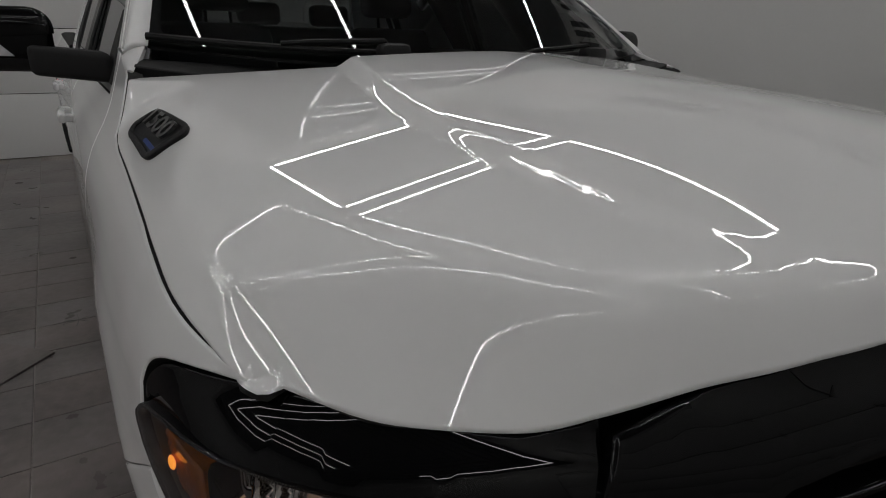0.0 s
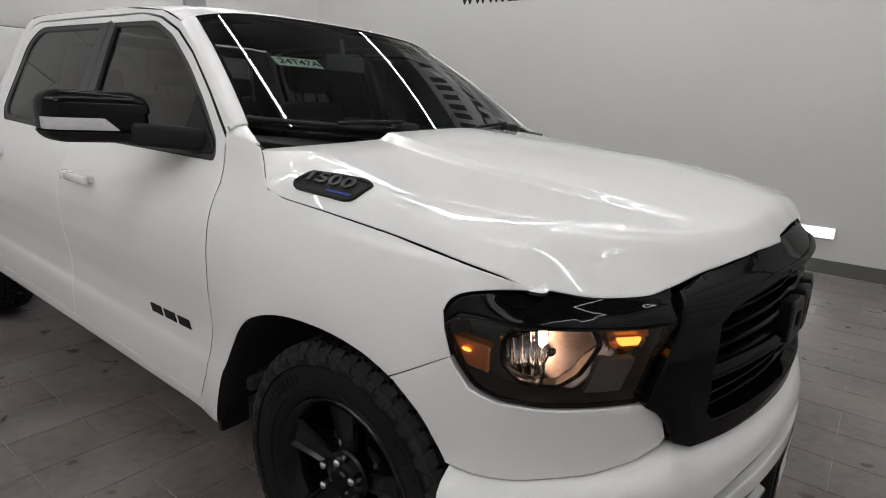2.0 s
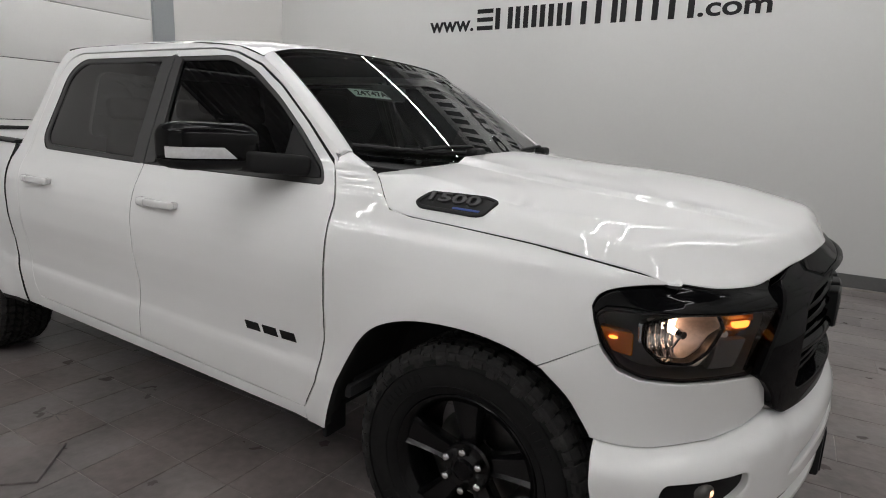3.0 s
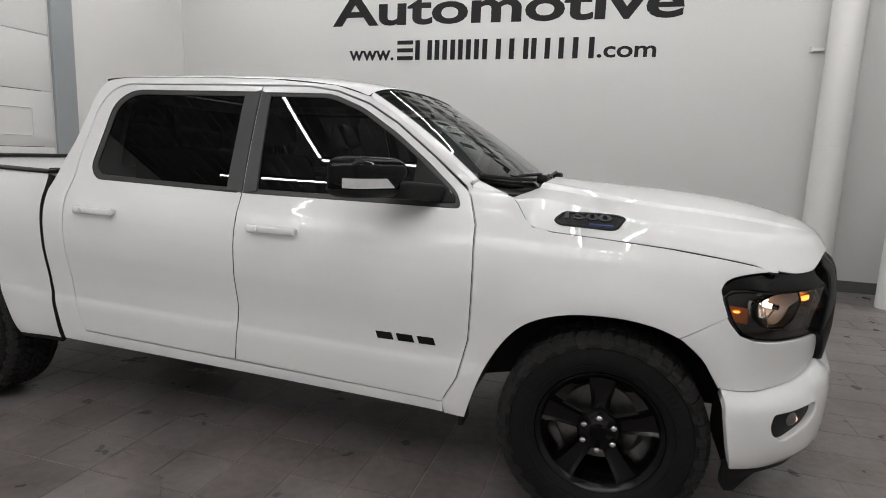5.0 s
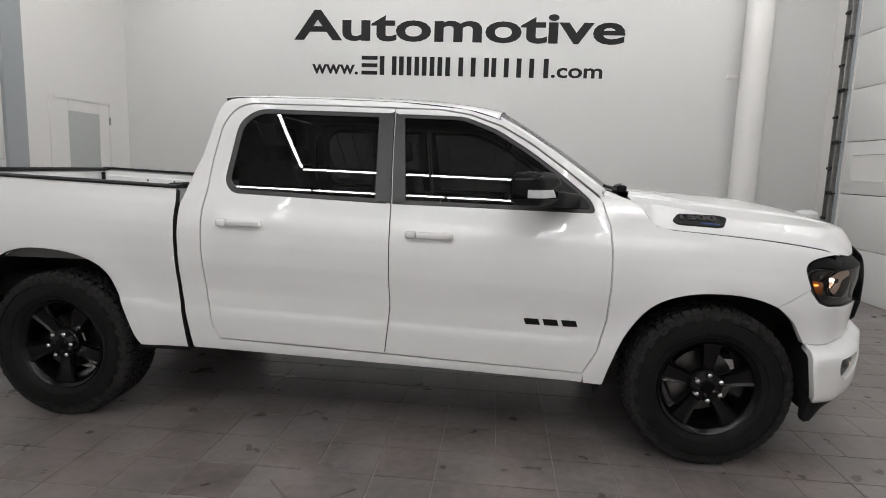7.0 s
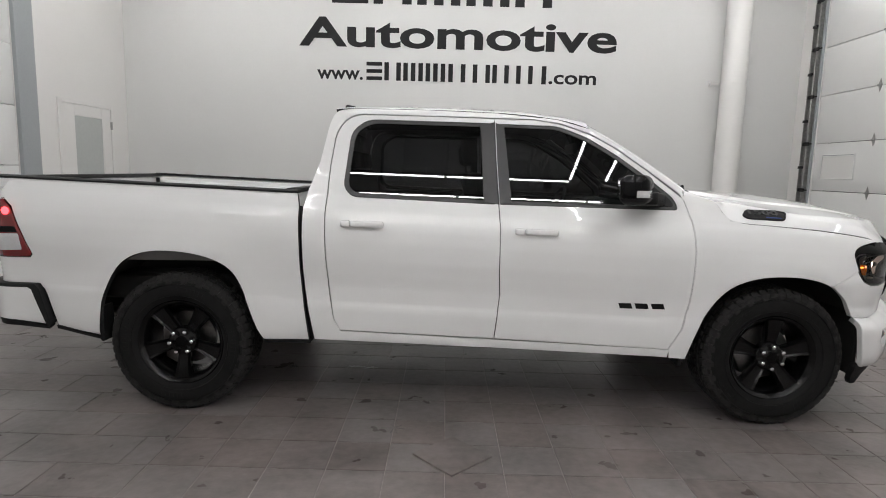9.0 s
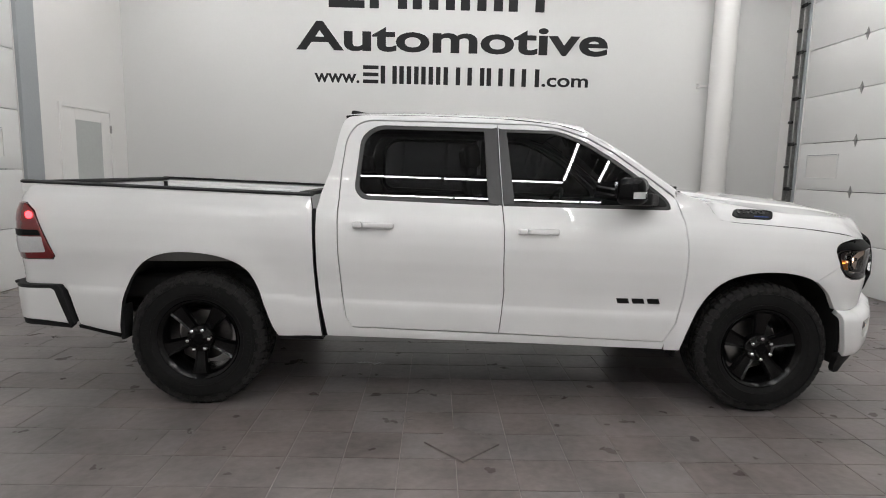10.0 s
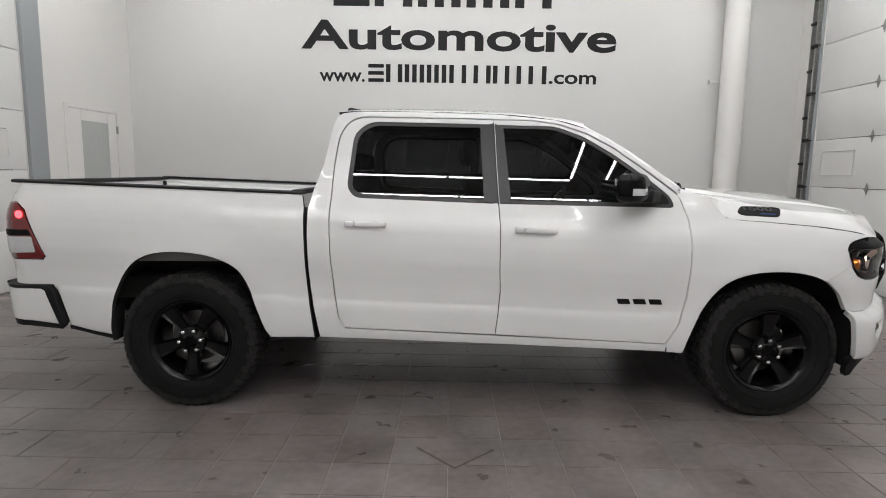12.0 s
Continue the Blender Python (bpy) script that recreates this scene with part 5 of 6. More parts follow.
# air dam under the bumper
DAM = [(0.0, 0.388), (qy(0.5), 0.388), (qy(0.80), 0.398), (qx(0.62), 0.418), (qx(0.47), 0.420), (qx(0.485), 0.31), (qx(0.50), 0.285), (qx(0.535), 0.285), (qx(0.60), 0.365), (qy(0.80), 0.345), (0.0, 0.34)]
skin("air_dam", mirrored(DAM), nose(lambda q, z: 0.022 + 0 * z), TRIM_BLACK, truck, FRONT, 0.05, thick=0.03, label="black plastic air dam")
# plate bracket with a plain show plate
px = float(nose(bumper_push)(np.array([0.0, 0.0]), np.array([0.53, 0.53]))[0][0])
plate = part("plate_bracket", box((px - 0.05, -0.175, 0.345), (px - 0.008, 0.175, 0.535), 0.012, 2), TRIM_BLACK, truck, "black plate bracket")
part("show_plate", box((px - 0.0075, -0.155, 0.36), (px - 0.002, 0.155, 0.52), 0.002, 1), SATIN_BLACK, plate)
for ya, yb, za, zb in ((-0.12, 0.12, 0.462, 0.498), (-0.09, 0.07, 0.436, 0.45), (-0.08, 0.09, 0.385, 0.41)):
    part("print_bar", box((px - 0.0015, ya, za), (px - 0.0005, yb, zb)), WHITE_PRINT, plate, "", 0)

# hood badge: dark recess frame, model number and a blue bar
def on_hood_side(sign):
    def fn(s, v):
        """v runs up the hood's side face from its lower edge."""
        y = H_EDGE_Y(s) - v * 0.72
        p = hood(s, y)
        return np.stack([p[..., 0], sign * np.abs(p[..., 1]), p[..., 2]], -1)
    return fn


def lifted(fn, d, sign):
    def g(u, v):
        u, v = np.broadcast_arrays(np.asarray(u, float), np.asarray(v, float))
        e = 1e-3
        p = fn(u, v)
        n = np.cross(fn(u + e, v) - fn(u - e, v), fn(u, v + e) - fn(u, v - e))
        n /= np.maximum(np.linalg.norm(n, axis=-1, keepdims=True), 1e-12)
        n *= np.sign(np.sum(n * np.array([0, sign, 0.6]), -1, keepdims=True))
        return p + n * d
    return g


for sign in (-1, 1):
    face = on_hood_side(sign)
    ring = fillet([(-0.250, 0.056), (-0.212, 0.116), (-0.005, 0.138), (0.040, 0.122), (0.010, 0.050), (-0.02, 0.040), (-0.225, 0.036)], 0.02)
    hole = [tuple(p) for p in offset_loop(dense(ring, 0.02), 0.012)]
    badge = skin("hood_badge", ring, lifted(face, 0.010, sign), TRIM_BLACK, truck, (0, sign, 0.6), 0.02, [hole], 0.02, 0.004, "black hood side badge with a model number", edge=0.015)
    skin("badge_field", hole, lifted(face, 0.004, sign), SATIN_BLACK, badge, (0, sign, 0.6), 0.03, thick=0.0, lip=0.001)
    f = lifted(face, 0.006, sign)
    o, ux, uy = f(-0.205, 0.074), f(-0.195, 0.0745), f(-0.205, 0.084)
    ex, ey = Vector(ux - o).normalized(), Vector(uy - o)
    if sign > 0:
        o = f(0.01, 0.074)
        ex = -ex
    ey = (ey - ey.dot(ex) * ex).normalized()
    m = Matrix((ex, ey, ex.cross(ey))).transposed().to_4x4()
    m.translation = o
    split_letters(letters("numeral", "1500", 0.052, BADGE_GREY, m, badge, 0.003, 1.95, 0.0012), "numeral")
    bar = fillet([(-0.105, 0.054), (-0.105, 0.062), (-0.008, 0.066), (-0.012, 0.058)], 0.002)
    skin("blue_bar", bar, f, BLUE, badge, (0, sign, 0.6), 0.02, thick=0.002, lip=0.001)
    # door emblem as plain blocks
    for k in range(3):
        a = -0.992 + k * 0.098
        blk = [(a + 0.012, 0.735), (a + 0.088, 0.735), (a + 0.076, 0.768), (a + 0.0, 0.768)]
        skin("emblem_block", blk, side(sign, 0.004), SATIN_BLACK, truck, (0, sign, 0), 0.03, thick=0.006, lip=0.002, label="black raised emblem block")

# wipers
for ya, yb, pivot in ((-0.83, -0.28, -0.30), (-0.20, 0.42, 0.40)):
    def on_screen(y, v, lift):
        u = y / (0.838 - 0.158 * v)
        p = screen(np.array([u]), np.array([v]))[0]
        return Vector(p) + Vector((0.25, 0, 0.43)) * lift
    pts = [on_screen(y, 0.022 + 0.03 * (y - ya), 0.03) for y in np.linspace(ya, yb, 12)]
    wiper = part("wiper_blade", pipe(pts, 0.009, 8), TRIM_BLACK, truck, "black wiper blade")
    pv = Vector((-0.385, pivot, 1.445))
    part("wiper_arm", pipe([pv, pv + Vector((-0.01, -0.02, 0.03)), on_screen((ya + yb) / 2 + 0.08, 0.045, 0.06), on_screen((ya + yb) / 2, 0.034, 0.046)], 0.008, 8), SATIN_BLACK, wiper)
    part("wiper_pivot", box(tuple(pv - Vector((0.03, 0.04, 0.02))), tuple(pv + Vector((0.03, 0.04, 0.026))), 0.015, 2), TRIM_BLACK, wiper)

# paper sticker inside the windshield
def paper(du, dv):
    y = -0.545 + du
    v = 0.525 + dv
    u = y / (0.838 - 0.158 * v)
    return screen(u, v) - np.array([0.006, 0, 0.010])
st = skin("sticker", [(0, 0), (0.185, 0), (0.185, 0.075), (0, 0.075)], paper, STICKER, truck, (0.5, 0, 1), 0.05, thick=0.0, lip=0.001, label="pale green paper stock sticker")
o, a, b = (Vector(paper(np.array([p]), np.array([q]))[0]) for p, q in ((0.012, 0.014), (0.10, 0.014), (0.012, 0.06)))
ex = (a - o).normalized()
ey = ((b - o) - (b - o).dot(ex) * ex).normalized()
m = Matrix((ex, ey, ex.cross(ey))).transposed().to_4x4()
m.translation = o + ex.cross(ey) * 0.002
letters("stock_number", "24T47A", 0.052, INK, m, st, 0.0004, 0.98, 0.001)

# mirrors
def mirror(sign):
    def shell(grow, cuts=()):
        """The head's rounded shell, grown a little and cut by planes (point, direction kept away from)."""
        bm = box((-0.085, -0.122, -0.080), (0.085, 0.122, 0.080), 0.048, 5)
        for v in bm.verts:
            v.co *= grow
            v.co.x -= 0.10 * (v.co.y / 0.115 * 0.5 + 0.1) + 0.12 * max(0.0, v.co.z) * (v.co.x > 0)
            if v.co.x > 0:
                v.co.x *= 1 - 0.25 * (v.co.y / 0.115) * 0.5
        bmesh.ops.transform(bm, matrix=Matrix.Translation((-0.97, 1.128, 1.455)), verts=bm.verts[:])
        for at, away in cuts:
            cut = bmesh.ops.bisect_plane(bm, geom=bm.verts[:] + bm.edges[:] + bm.faces[:], plane_co=at, plane_no=away, clear_outer=True)
            bmesh.ops.edgeloop_fill(bm, edges=[e for e in cut["geom_cut"] if isinstance(e, bmesh.types.BMEdge)])
        if sign < 0:
            for v in bm.verts:
                v.co.y = -v.co.y
        return bm

    def place(b):
        if sign < 0:
            for v in b.verts:
                v.co.y = -v.co.y
        return b
    head = part("side_mirror", shell(1.0), GLOSS_BLACK, truck, "gloss black side mirror with clear turn lamp")
    part("upper_cap", shell(1.035, [((0, 1.128, 1.462), (0, -0.08, -1)), ((-1.03, 0, 0), (-1, 0, 0))]), GLOSS_BLACK, head)
    part("lower_shell", shell(1.03, [((0, 0, 1.408), (0, 0, 1))]), TRIM_BLACK, head, "grained black lower shell")
    part("turn_lamp", shell(1.03, [((0, 0, 1.452), (0, 0, 1)), ((0, 0, 1.414), (0, 0, -1)), ((0, 1.105, 1.43), (0, -1, 0.9)), ((-1.02, 0, 0), (-1, 0, 0))]), CLEAR_LENS, head, "clear turn lamp strip")
    bm = box((-1.055, 1.025, 1.40), (-1.045, 1.225, 1.51), 0.004, 1)
    part("mirror_glass", place(bm), CHROME, head)
    bm = box((-0.085, 0.0, -0.040), (0.085, 0.17, 0.036), 0.016, 3)
    for v in bm.verts:
        t = v.co.y / 0.17
        v.co.x = v.co.x * (1 - 0.2 * t) + (-0.80 - 0.10 * t)
        v.co.z += 1.408 - 0.016 * (1 - t)
        v.co.y += 0.895
    part("mirror_arm", place(bm), TRIM_BLACK, head, "grained black mirror arm")


for sign in (-1, 1):
    mirror(sign)

# roof antenna
bm = box((-0.085, -0.03, 0.0), (0.085, 0.03, 0.066), 0.018, 3)
for v in bm.verts:
    t = (v.co.x + 0.085) / 0.17
    if v.co.z > 0.02:
        v.co.z *= 1.0 - 0.42 * max(0.0, (t - 0.4) / 0.6)
        v.co.y *= 0.6
bmesh.ops.transform(bm, matrix=Matrix.Translation((-2.745, 0.0, 1.942)), verts=bm.verts[:])
part("roof_antenna", bm, TRIM_BLACK, truck, "black fin antenna on the roof")

# ---- bed ----
def rail_top(x):
    return 1.376 - RAKE * (x + 2.975)


for sign in (-1, 1):
    bm, rings = bmesh.new(), []
    for x in np.linspace(-2.940, -4.76, 12):
        z = rail_top(x) - 0.004
        y = float(wall_at(x, z)[1])
        rings.append([bm.verts.new((x, sign * (y + a), z + b)) for a, b in ((0.004, 0.004), (0.006, 0.014), (-0.004, 0.022), (-0.060, 0.023), (-0.070, 0.018), (-0.070, 0.004))])
    for r, t in zip(rings, rings[1:]):
        for k in range(6):
            bm.faces.new((r[k], r[(k + 1) % 6], t[(k + 1) % 6], t[k]))
    bm.faces.new(rings[0])
    bm.faces.new(rings[-1][::-1])
    part("rail_cap", bm, TRIM_BLACK, truck, "black plastic bed rail cap")
    bm, rings = bmesh.new(), []
    for x in (-4.74, -4.30, -4.28, -3.8, -3.3, -3.06):
        z = rail_top(x) - 0.002
        low = 0.86 if x < -4.29 else 1.065
        rings.append([bm.verts.new((x, sign * y, q)) for y, q in ((0.80, low), (0.80, z - 0.055), (0.815, z - 0.042), (0.815, z - 0.012), (0.90, z), (0.93, z), (0.93, z - 0.05), (0.84, z - 0.06), (0.84, low))])
    for r, t in zip(rings, rings[1:]):
        for k in range(9):
            bm.faces.new((r[k], r[(k + 1) % 9], t[(k + 1) % 9], t[k]))
    bm.faces.new(rings[0])
    bm.faces.new(rings[-1][::-1])
    a, b = sorted((sign * 0.58, sign * 0.80))
    box_into(bm, (-4.30, a, 1.065), (-3.04, b, 1.085), 0.006, 1)
    part("bed_inner_wall", bm, PAINT, truck)
    for x in (-3.25, -3.55, -4.05, -4.3):
        bm = tube((x, sign * 0.8, rail_top(x) - 0.075), (x, sign * 0.797, rail_top(x) - 0.075), 0.009, seg=10)
        part("stake_hole", bm, SATIN_BLACK, truck)
bm = bmesh.new()
box_into(bm, (-4.70, -0.57, 0.84), (-2.99, 0.57, 0.86))
bed_floor = part("bed_floor", bm, PAINT, truck)
for k in range(9):
    part("rib", box((-4.68, -0.53 + 0.125 * k, 0.8602), (-3.0, -0.47 + 0.125 * k, 0.872), 0.004, 1), PAINT, bed_floor)
bm = box((-3.02, -0.90, 0.84), (-2.98, 0.90, 1.372), 0.008, 2)
part("bed_front_wall", bm, PAINT, truck)
part("front_rail_cap", box((-3.035, -0.86, 1.372), (-2.965, 0.86, 1.402), 0.01, 2), TRIM_BLACK, truck, "black plastic bed rail cap")
bm = box((-4.79, -0.80, 0.81), (-4.73, 0.80, 1.405), 0.012, 2)
tail = part("tailgate", bm, PAINT, truck, "white tailgate, closed")
part("tailgate_cap", box((-4.785, -0.87, 1.407), (-4.71, 0.87, 1.436), 0.012, 2), TRIM_BLACK, tail, "black tailgate spoiler cap")
for y in (-0.785, 0.765):
    part("latch_post", box((-4.72, y, 1.28), (-4.69, y + 0.02, 1.40), 0.004, 1), SATIN_BLACK, tail)

for sign in (-1, 1):
    out = (-0.4, sign, 0)
    tl = fillet([(-4.91, 1.310), (-4.685, 1.304), (-4.63, 1.255), (-4.520, 0.975), (-4.535, 0.957), (-4.91, 0.957)], 0.015)
    lamp = skin("tail_lamp", tl, side(sign, 0.006), RED, truck, out, 0.03, thick=0.04, lip=0.006, label="red tail lamp with a clear reversing lens", edge=0.02)
    skin("dark_lens", fillet([(-4.90, 1.140), (-4.598, 1.140), (-4.582, 1.105), (-4.90, 1.10)], 0.008), side(sign, 0.010), GLOSS_BLACK, lamp, out, 0.03, thick=0.004, lip=0.002)
    skin("reversing_lens", fillet([(-4.90, 1.094), (-4.580, 1.098), (-4.566, 1.00), (-4.90, 0.988)], 0.01), side(sign, 0.010), CLEAR_LENS, lamp, out, 0.03, thick=0.004, lip=0.002)
    skin("glowing_lens", fillet([(-4.90, 1.265), (-4.675, 1.265), (-4.655, 1.20), (-4.90, 1.175)], 0.012), side(sign, 0.009), RED, lamp, out, 0.03, thick=0.003, lip=0.002)
    c = side(sign, 0.012)(np.array([-4.648, -4.648]), np.array([1.232, 1.232]))[0]
    bm = bmesh.new()
    bmesh.ops.create_uvsphere(bm, u_segments=12, v_segments=8, radius=0.026, matrix=Matrix.Translation(c) @ Matrix.Diagonal((0.9, 0.2, 0.9, 1)))
    part("tail_bulb", bm, RED_LIT, lamp)
    rb = [(-5.06, 0.792), (-4.62, 0.792), (-4.50, 0.785), (-4.462, 0.70), (-4.425, 0.545), (-4.62, 0.570), (-4.70, 0.575), (-5.06, 0.575)]
    bumper_r = skin("rear_bumper", fillet(rb, 0.015), side(sign, 0.035), PAINT, truck, out, 0.04, thick=0.06, lip=0.008, label="white rear bumper end", edge=0.025)
    pad = [(-5.06, 0.800), (-4.50, 0.797), (-4.468, 0.77), (-4.415, 0.545), (-4.44, 0.53), (-4.468, 0.62), (-4.515, 0.765), (-4.54, 0.778), (-5.06, 0.782)]
    skin("step_pad", pad, side(sign, 0.042), TRIM_BLACK, bumper_r, out, 0.03, thick=0.05, lip=0.005, label="black grained step pad", edge=0.02)
    low = [(-5.06, 0.573), (-4.70, 0.573), (-4.62, 0.566), (-4.44, 0.535), (-4.44, 0.515), (-4.64, 0.535), (-5.06, 0.54)]
    skin("lower_valance", low, side(sign, 0.03), TRIM_BLACK, bumper_r, out, 0.03, thick=0.05, lip=0.004, edge=0.02)
part("rear_bumper_beam", box((-4.92, -0.62, 0.57), (-4.70, 0.62, 0.79), 0.03, 3), PAINT, truck)
part("rear_step_top", box((-4.90, -0.85, 0.765), (-4.62, 0.85, 0.785), 0.006, 1), TRIM_BLACK, truck)

# ---- wheels ----
def make_wheel():
    rim_bm = ring_sweep([(0.262, -0.128), (0.268, -0.122), (0.268, -0.112), (0.252, -0.104), (0.236, -0.08), (0.226, -0.02), (0.232, 0.10), (0.262, 0.112), (0.266, 0.12), (0.250, 0.122), (0.224, 0.10), (0.216, -0.02), (0.226, -0.085), (0.242, -0.118)], 72)
    wheel = part("wheel", rim_bm, RIM_BLACK, truck, "satin black five-spoke alloy wheel")
    for k in range(5):
        a = math.pi / 2 + k * math.pi * 0.4
        bm, rows = bmesh.new(), []
        for r, w, y in ((0.050, 0.034, -0.090), (0.09, 0.036, -0.093), (0.14, 0.041, -0.101), (0.20, 0.052, -0.111), (0.240, 0.064, -0.115)):
            rows.append([bm.verts.new(p) for p in ((r, y + 0.012, -w), (r, y, -w * 0.86), (r, y + 0.010, -w * 0.60), (r, y + 0.012, 0), (r, y + 0.010, w * 0.60), (r, y, w * 0.86), (r, y + 0.012, w), (r, y + 0.05, w * 0.85), (r, y + 0.05, -w * 0.85))])
        for p, q in zip(rows, rows[1:]):
            for i in range(9):
                bm.faces.new((p[i], p[(i + 1) % 9], q[(i + 1) % 9], q[i]))
        bm.faces.new(rows[0])
        bm.faces.new(rows[-1][::-1])
        bmesh.ops.transform(bm, matrix=Matrix.Rotation(-a, 4, "Y"), verts=bm.verts[:])
        part("spoke", bm, RIM_BLACK, wheel, "", 30)
    for k in range(6):
        t = math.pi / 2 + k * math.pi / 3
        c = Vector((0.0698 * math.cos(t), -0.104, 0.0698 * math.sin(t)))
        bm = tube(c, c + Vector((0, -0.022, 0)), 0.0135, 0.012, 6)
        bmesh.ops.create_uvsphere(bm, u_segments=10, v_segments=6, radius=0.0138, matrix=Matrix.Translation(c + Vector((0, -0.025, 0))) @ Matrix.Diagonal((1, 0.6, 1, 1)))
        part("lug_nut", bm, CHROME, wheel, "chrome lug nut")
    bm = ring_sweep([(0.002, -0.112), (0.042, -0.110), (0.050, -0.104), (0.060, -0.10), (0.082, -0.097), (0.088, -0.090), (0.088, -0.05), (0.002, -0.05)], 48)
    part("hub", bm, RIM_BLACK, wheel)
    bm = ring_sweep([(0.002, -0.122), (0.030, -0.121), (0.036, -0.115), (0.036, -0.108), (0.002, -0.108)], 36)
    part("centre_cap", bm, GLOSS_BLACK, wheel)
    bm = ring_sweep([(0.06, -0.005), (0.168, -0.005), (0.168, 0.022), (0.06, 0.022)], 48)
    part("brake_disc", bm, STEEL, wheel)
    bm = box((0.075, -0.035, -0.075), (0.185, 0.055, 0.075), 0.02, 2, Matrix.Rotation(radians(-205), 4, "Y"))
    part("brake_caliper", bm, STEEL, wheel)
    # tyre carcass
    prof = [(0.262, -0.118), (0.275, -0.130), (0.300, -0.139), (0.330, -0.1425), (0.360, -0.141), (0.388, -0.1375), (0.400, -0.130), (0.408, -0.118), (0.412, -0.09), (0.414, -0.04), (0.414, 0.04), (0.412, 0.09), (0.408, 0.118), (0.400, 0.130), (0.388, 0.1375), (0.330, 0.1425), (0.275, 0.130), (0.262, 0.118), (0.25, 0.10), (0.25, -0.10)]
    bm = ring_sweep(prof, 96)
    part("tyre", bm, RUBBER, wheel, "black all-terrain tyre")
    verts, faces = [], []

    def lug(a, da, y0, y1, r0, r1, skew, drop=0.0, slope=0.0):
        """One tread block between two angles; drop bends its outer end down the shoulder."""
        base = len(verts)
        inset = 0.12
        for r, k in ((r0, 0.0), (r1, inset)):
            for t, y, dr in ((-1, y0, 0), (1, y0, 0), (1, y1, drop), (-1, y1, drop)):
                yy = y0 + (y1 - y0) * ((1 - k) if y == y1 else k)
                ang = a + da * t * (1 - k) + skew * (1 if y == y1 else 0)
                verts.append(((r - dr) * math.cos(ang), yy, (r - dr) * math.sin(ang)))
        faces.extend(tuple(base + i for i in f) for f in ((4, 5, 6, 7), (0, 1, 5, 4), (1, 2, 6, 5), (2, 3, 7, 6), (3, 0, 4, 7)))
    n = 52
    for i in range(n):
        a = 2 * math.pi * i / n
        da = math.pi / n
        for sg in (-1, 1):
            sh = 0 if sg < 0 else da * 0.9
            lug(a + sh, da * 0.84, sg * 0.072, sg * 0.109, 0.400, 0.4335, da * 0.35 * sg)
            long = i % 2
            lug(a + sh, da * (0.88 if long else 0.82), sg * 0.113, sg * (0.1395 if long else 0.137), 0.396, 0.4320, da * 0.15 * sg, 0.018)
            lug(a + sh, da * 0.62, sg * 0.132, sg * 0.1428, 0.392 if long else 0.398, 0.411, 0, 0.020 if long else 0.010)
            lug(a + sh + da * 0.95, da * 0.30, sg * 0.118, sg * 0.137, 0.400, 0.4215, 0, 0.012)
            lug(a + sh + da * 0.9, da * 0.72, sg * 0.034, sg * 0.066, 0.402, 0.4345, -da * 0.7 * sg)
        lug(a + da * 0.5, da * 0.68, -0.026, 0.002, 0.415, 0.4345, da * 0.8)
        lug(a + da * 1.4, da * 0.68, 0.008, 0.030, 0.415, 0.4345, -da * 0.6)
    me = bpy.data.meshes.new("tread")
    me.from_pydata(verts, [], faces)
    finish("tread", me, LIT_TREAD, wheel)
    bm = bmesh.new()
    for r in (0.300, 0.372):
        ring = ring_sweep([(r - 0.003, -0.138), (r, -0.1455 if r > 0.31 else -0.1425), (r + 0.003, -0.138)], 96)
        for f in ring.faces:
            bm.faces.new([bm.verts.new(v.co) for v in f.verts])
        ring.free()
    for a0, a1 in ((0.5, 1.0), (2.1, 2.75), (3.7, 4.1), (5.2, 5.9)):
        for t in np.arange(a0, a1, 0.075):
            m = Matrix.Rotation(-t, 4, "Y")
            box_into(bm, (0.322, -0.1445, -0.008), (0.350, -0.1405, 0.008), 0.0, 1, m)
    part("sidewall_relief", bm, RUBBER, wheel)
    return wheel


WHEEL_Z = 0.4345
wheel = make_wheel()
wheel.matrix_basis = pose(0.0, -0.825, WHEEL_Z, 0, 0, 0)
for x, sg, turn in ((-3.672, -1, -36), (0.0, 1, 40), (-3.672, 1, 75)):
    w = copy_thing(wheel, pose(x, sg * 0.825, WHEEL_Z, 0, turn, 0 if sg < 0 else 180))

# wheel housings, flaps and the underbody
for cx, r, arch, a0, a1 in ((0.0, 0.565, "front", 28, 176), (-3.672, 0.60, "rear", 8, 158)):
    for sign in (-1, 1):
        bm, rings = bmesh.new(), []
        for a in np.linspace(a0, a1, 22):
            c, s = math.cos(radians(a)), math.sin(radians(a))
            rings.append([bm.verts.new((cx + rr * c, sign * y, 0.43 + rr * s)) for y, rr in ((0.965, r), (0.90, r + 0.015), (0.60, r + 0.015), (0.58, r))])
        for p, q in zip(rings, rings[1:]):
            for k in range(3):
                bm.faces.new((p[k], p[k + 1], q[k + 1], q[k]))
        bm.faces.new([rr[3] for rr in rings])
        part("wheel_liner", bm, LINER, truck)
    bm = tube((cx, -0.72, WHEEL_Z), (cx, 0.72, WHEEL_Z), 0.045, seg=14)
    bmesh.ops.create_uvsphere(bm, u_segments=16, v_segments=10, radius=0.15, matrix=Matrix.Translation((cx, 0.0 if arch == "rear" else 0.2, WHEEL_Z)))
    part("axle", bm, LINER, truck)
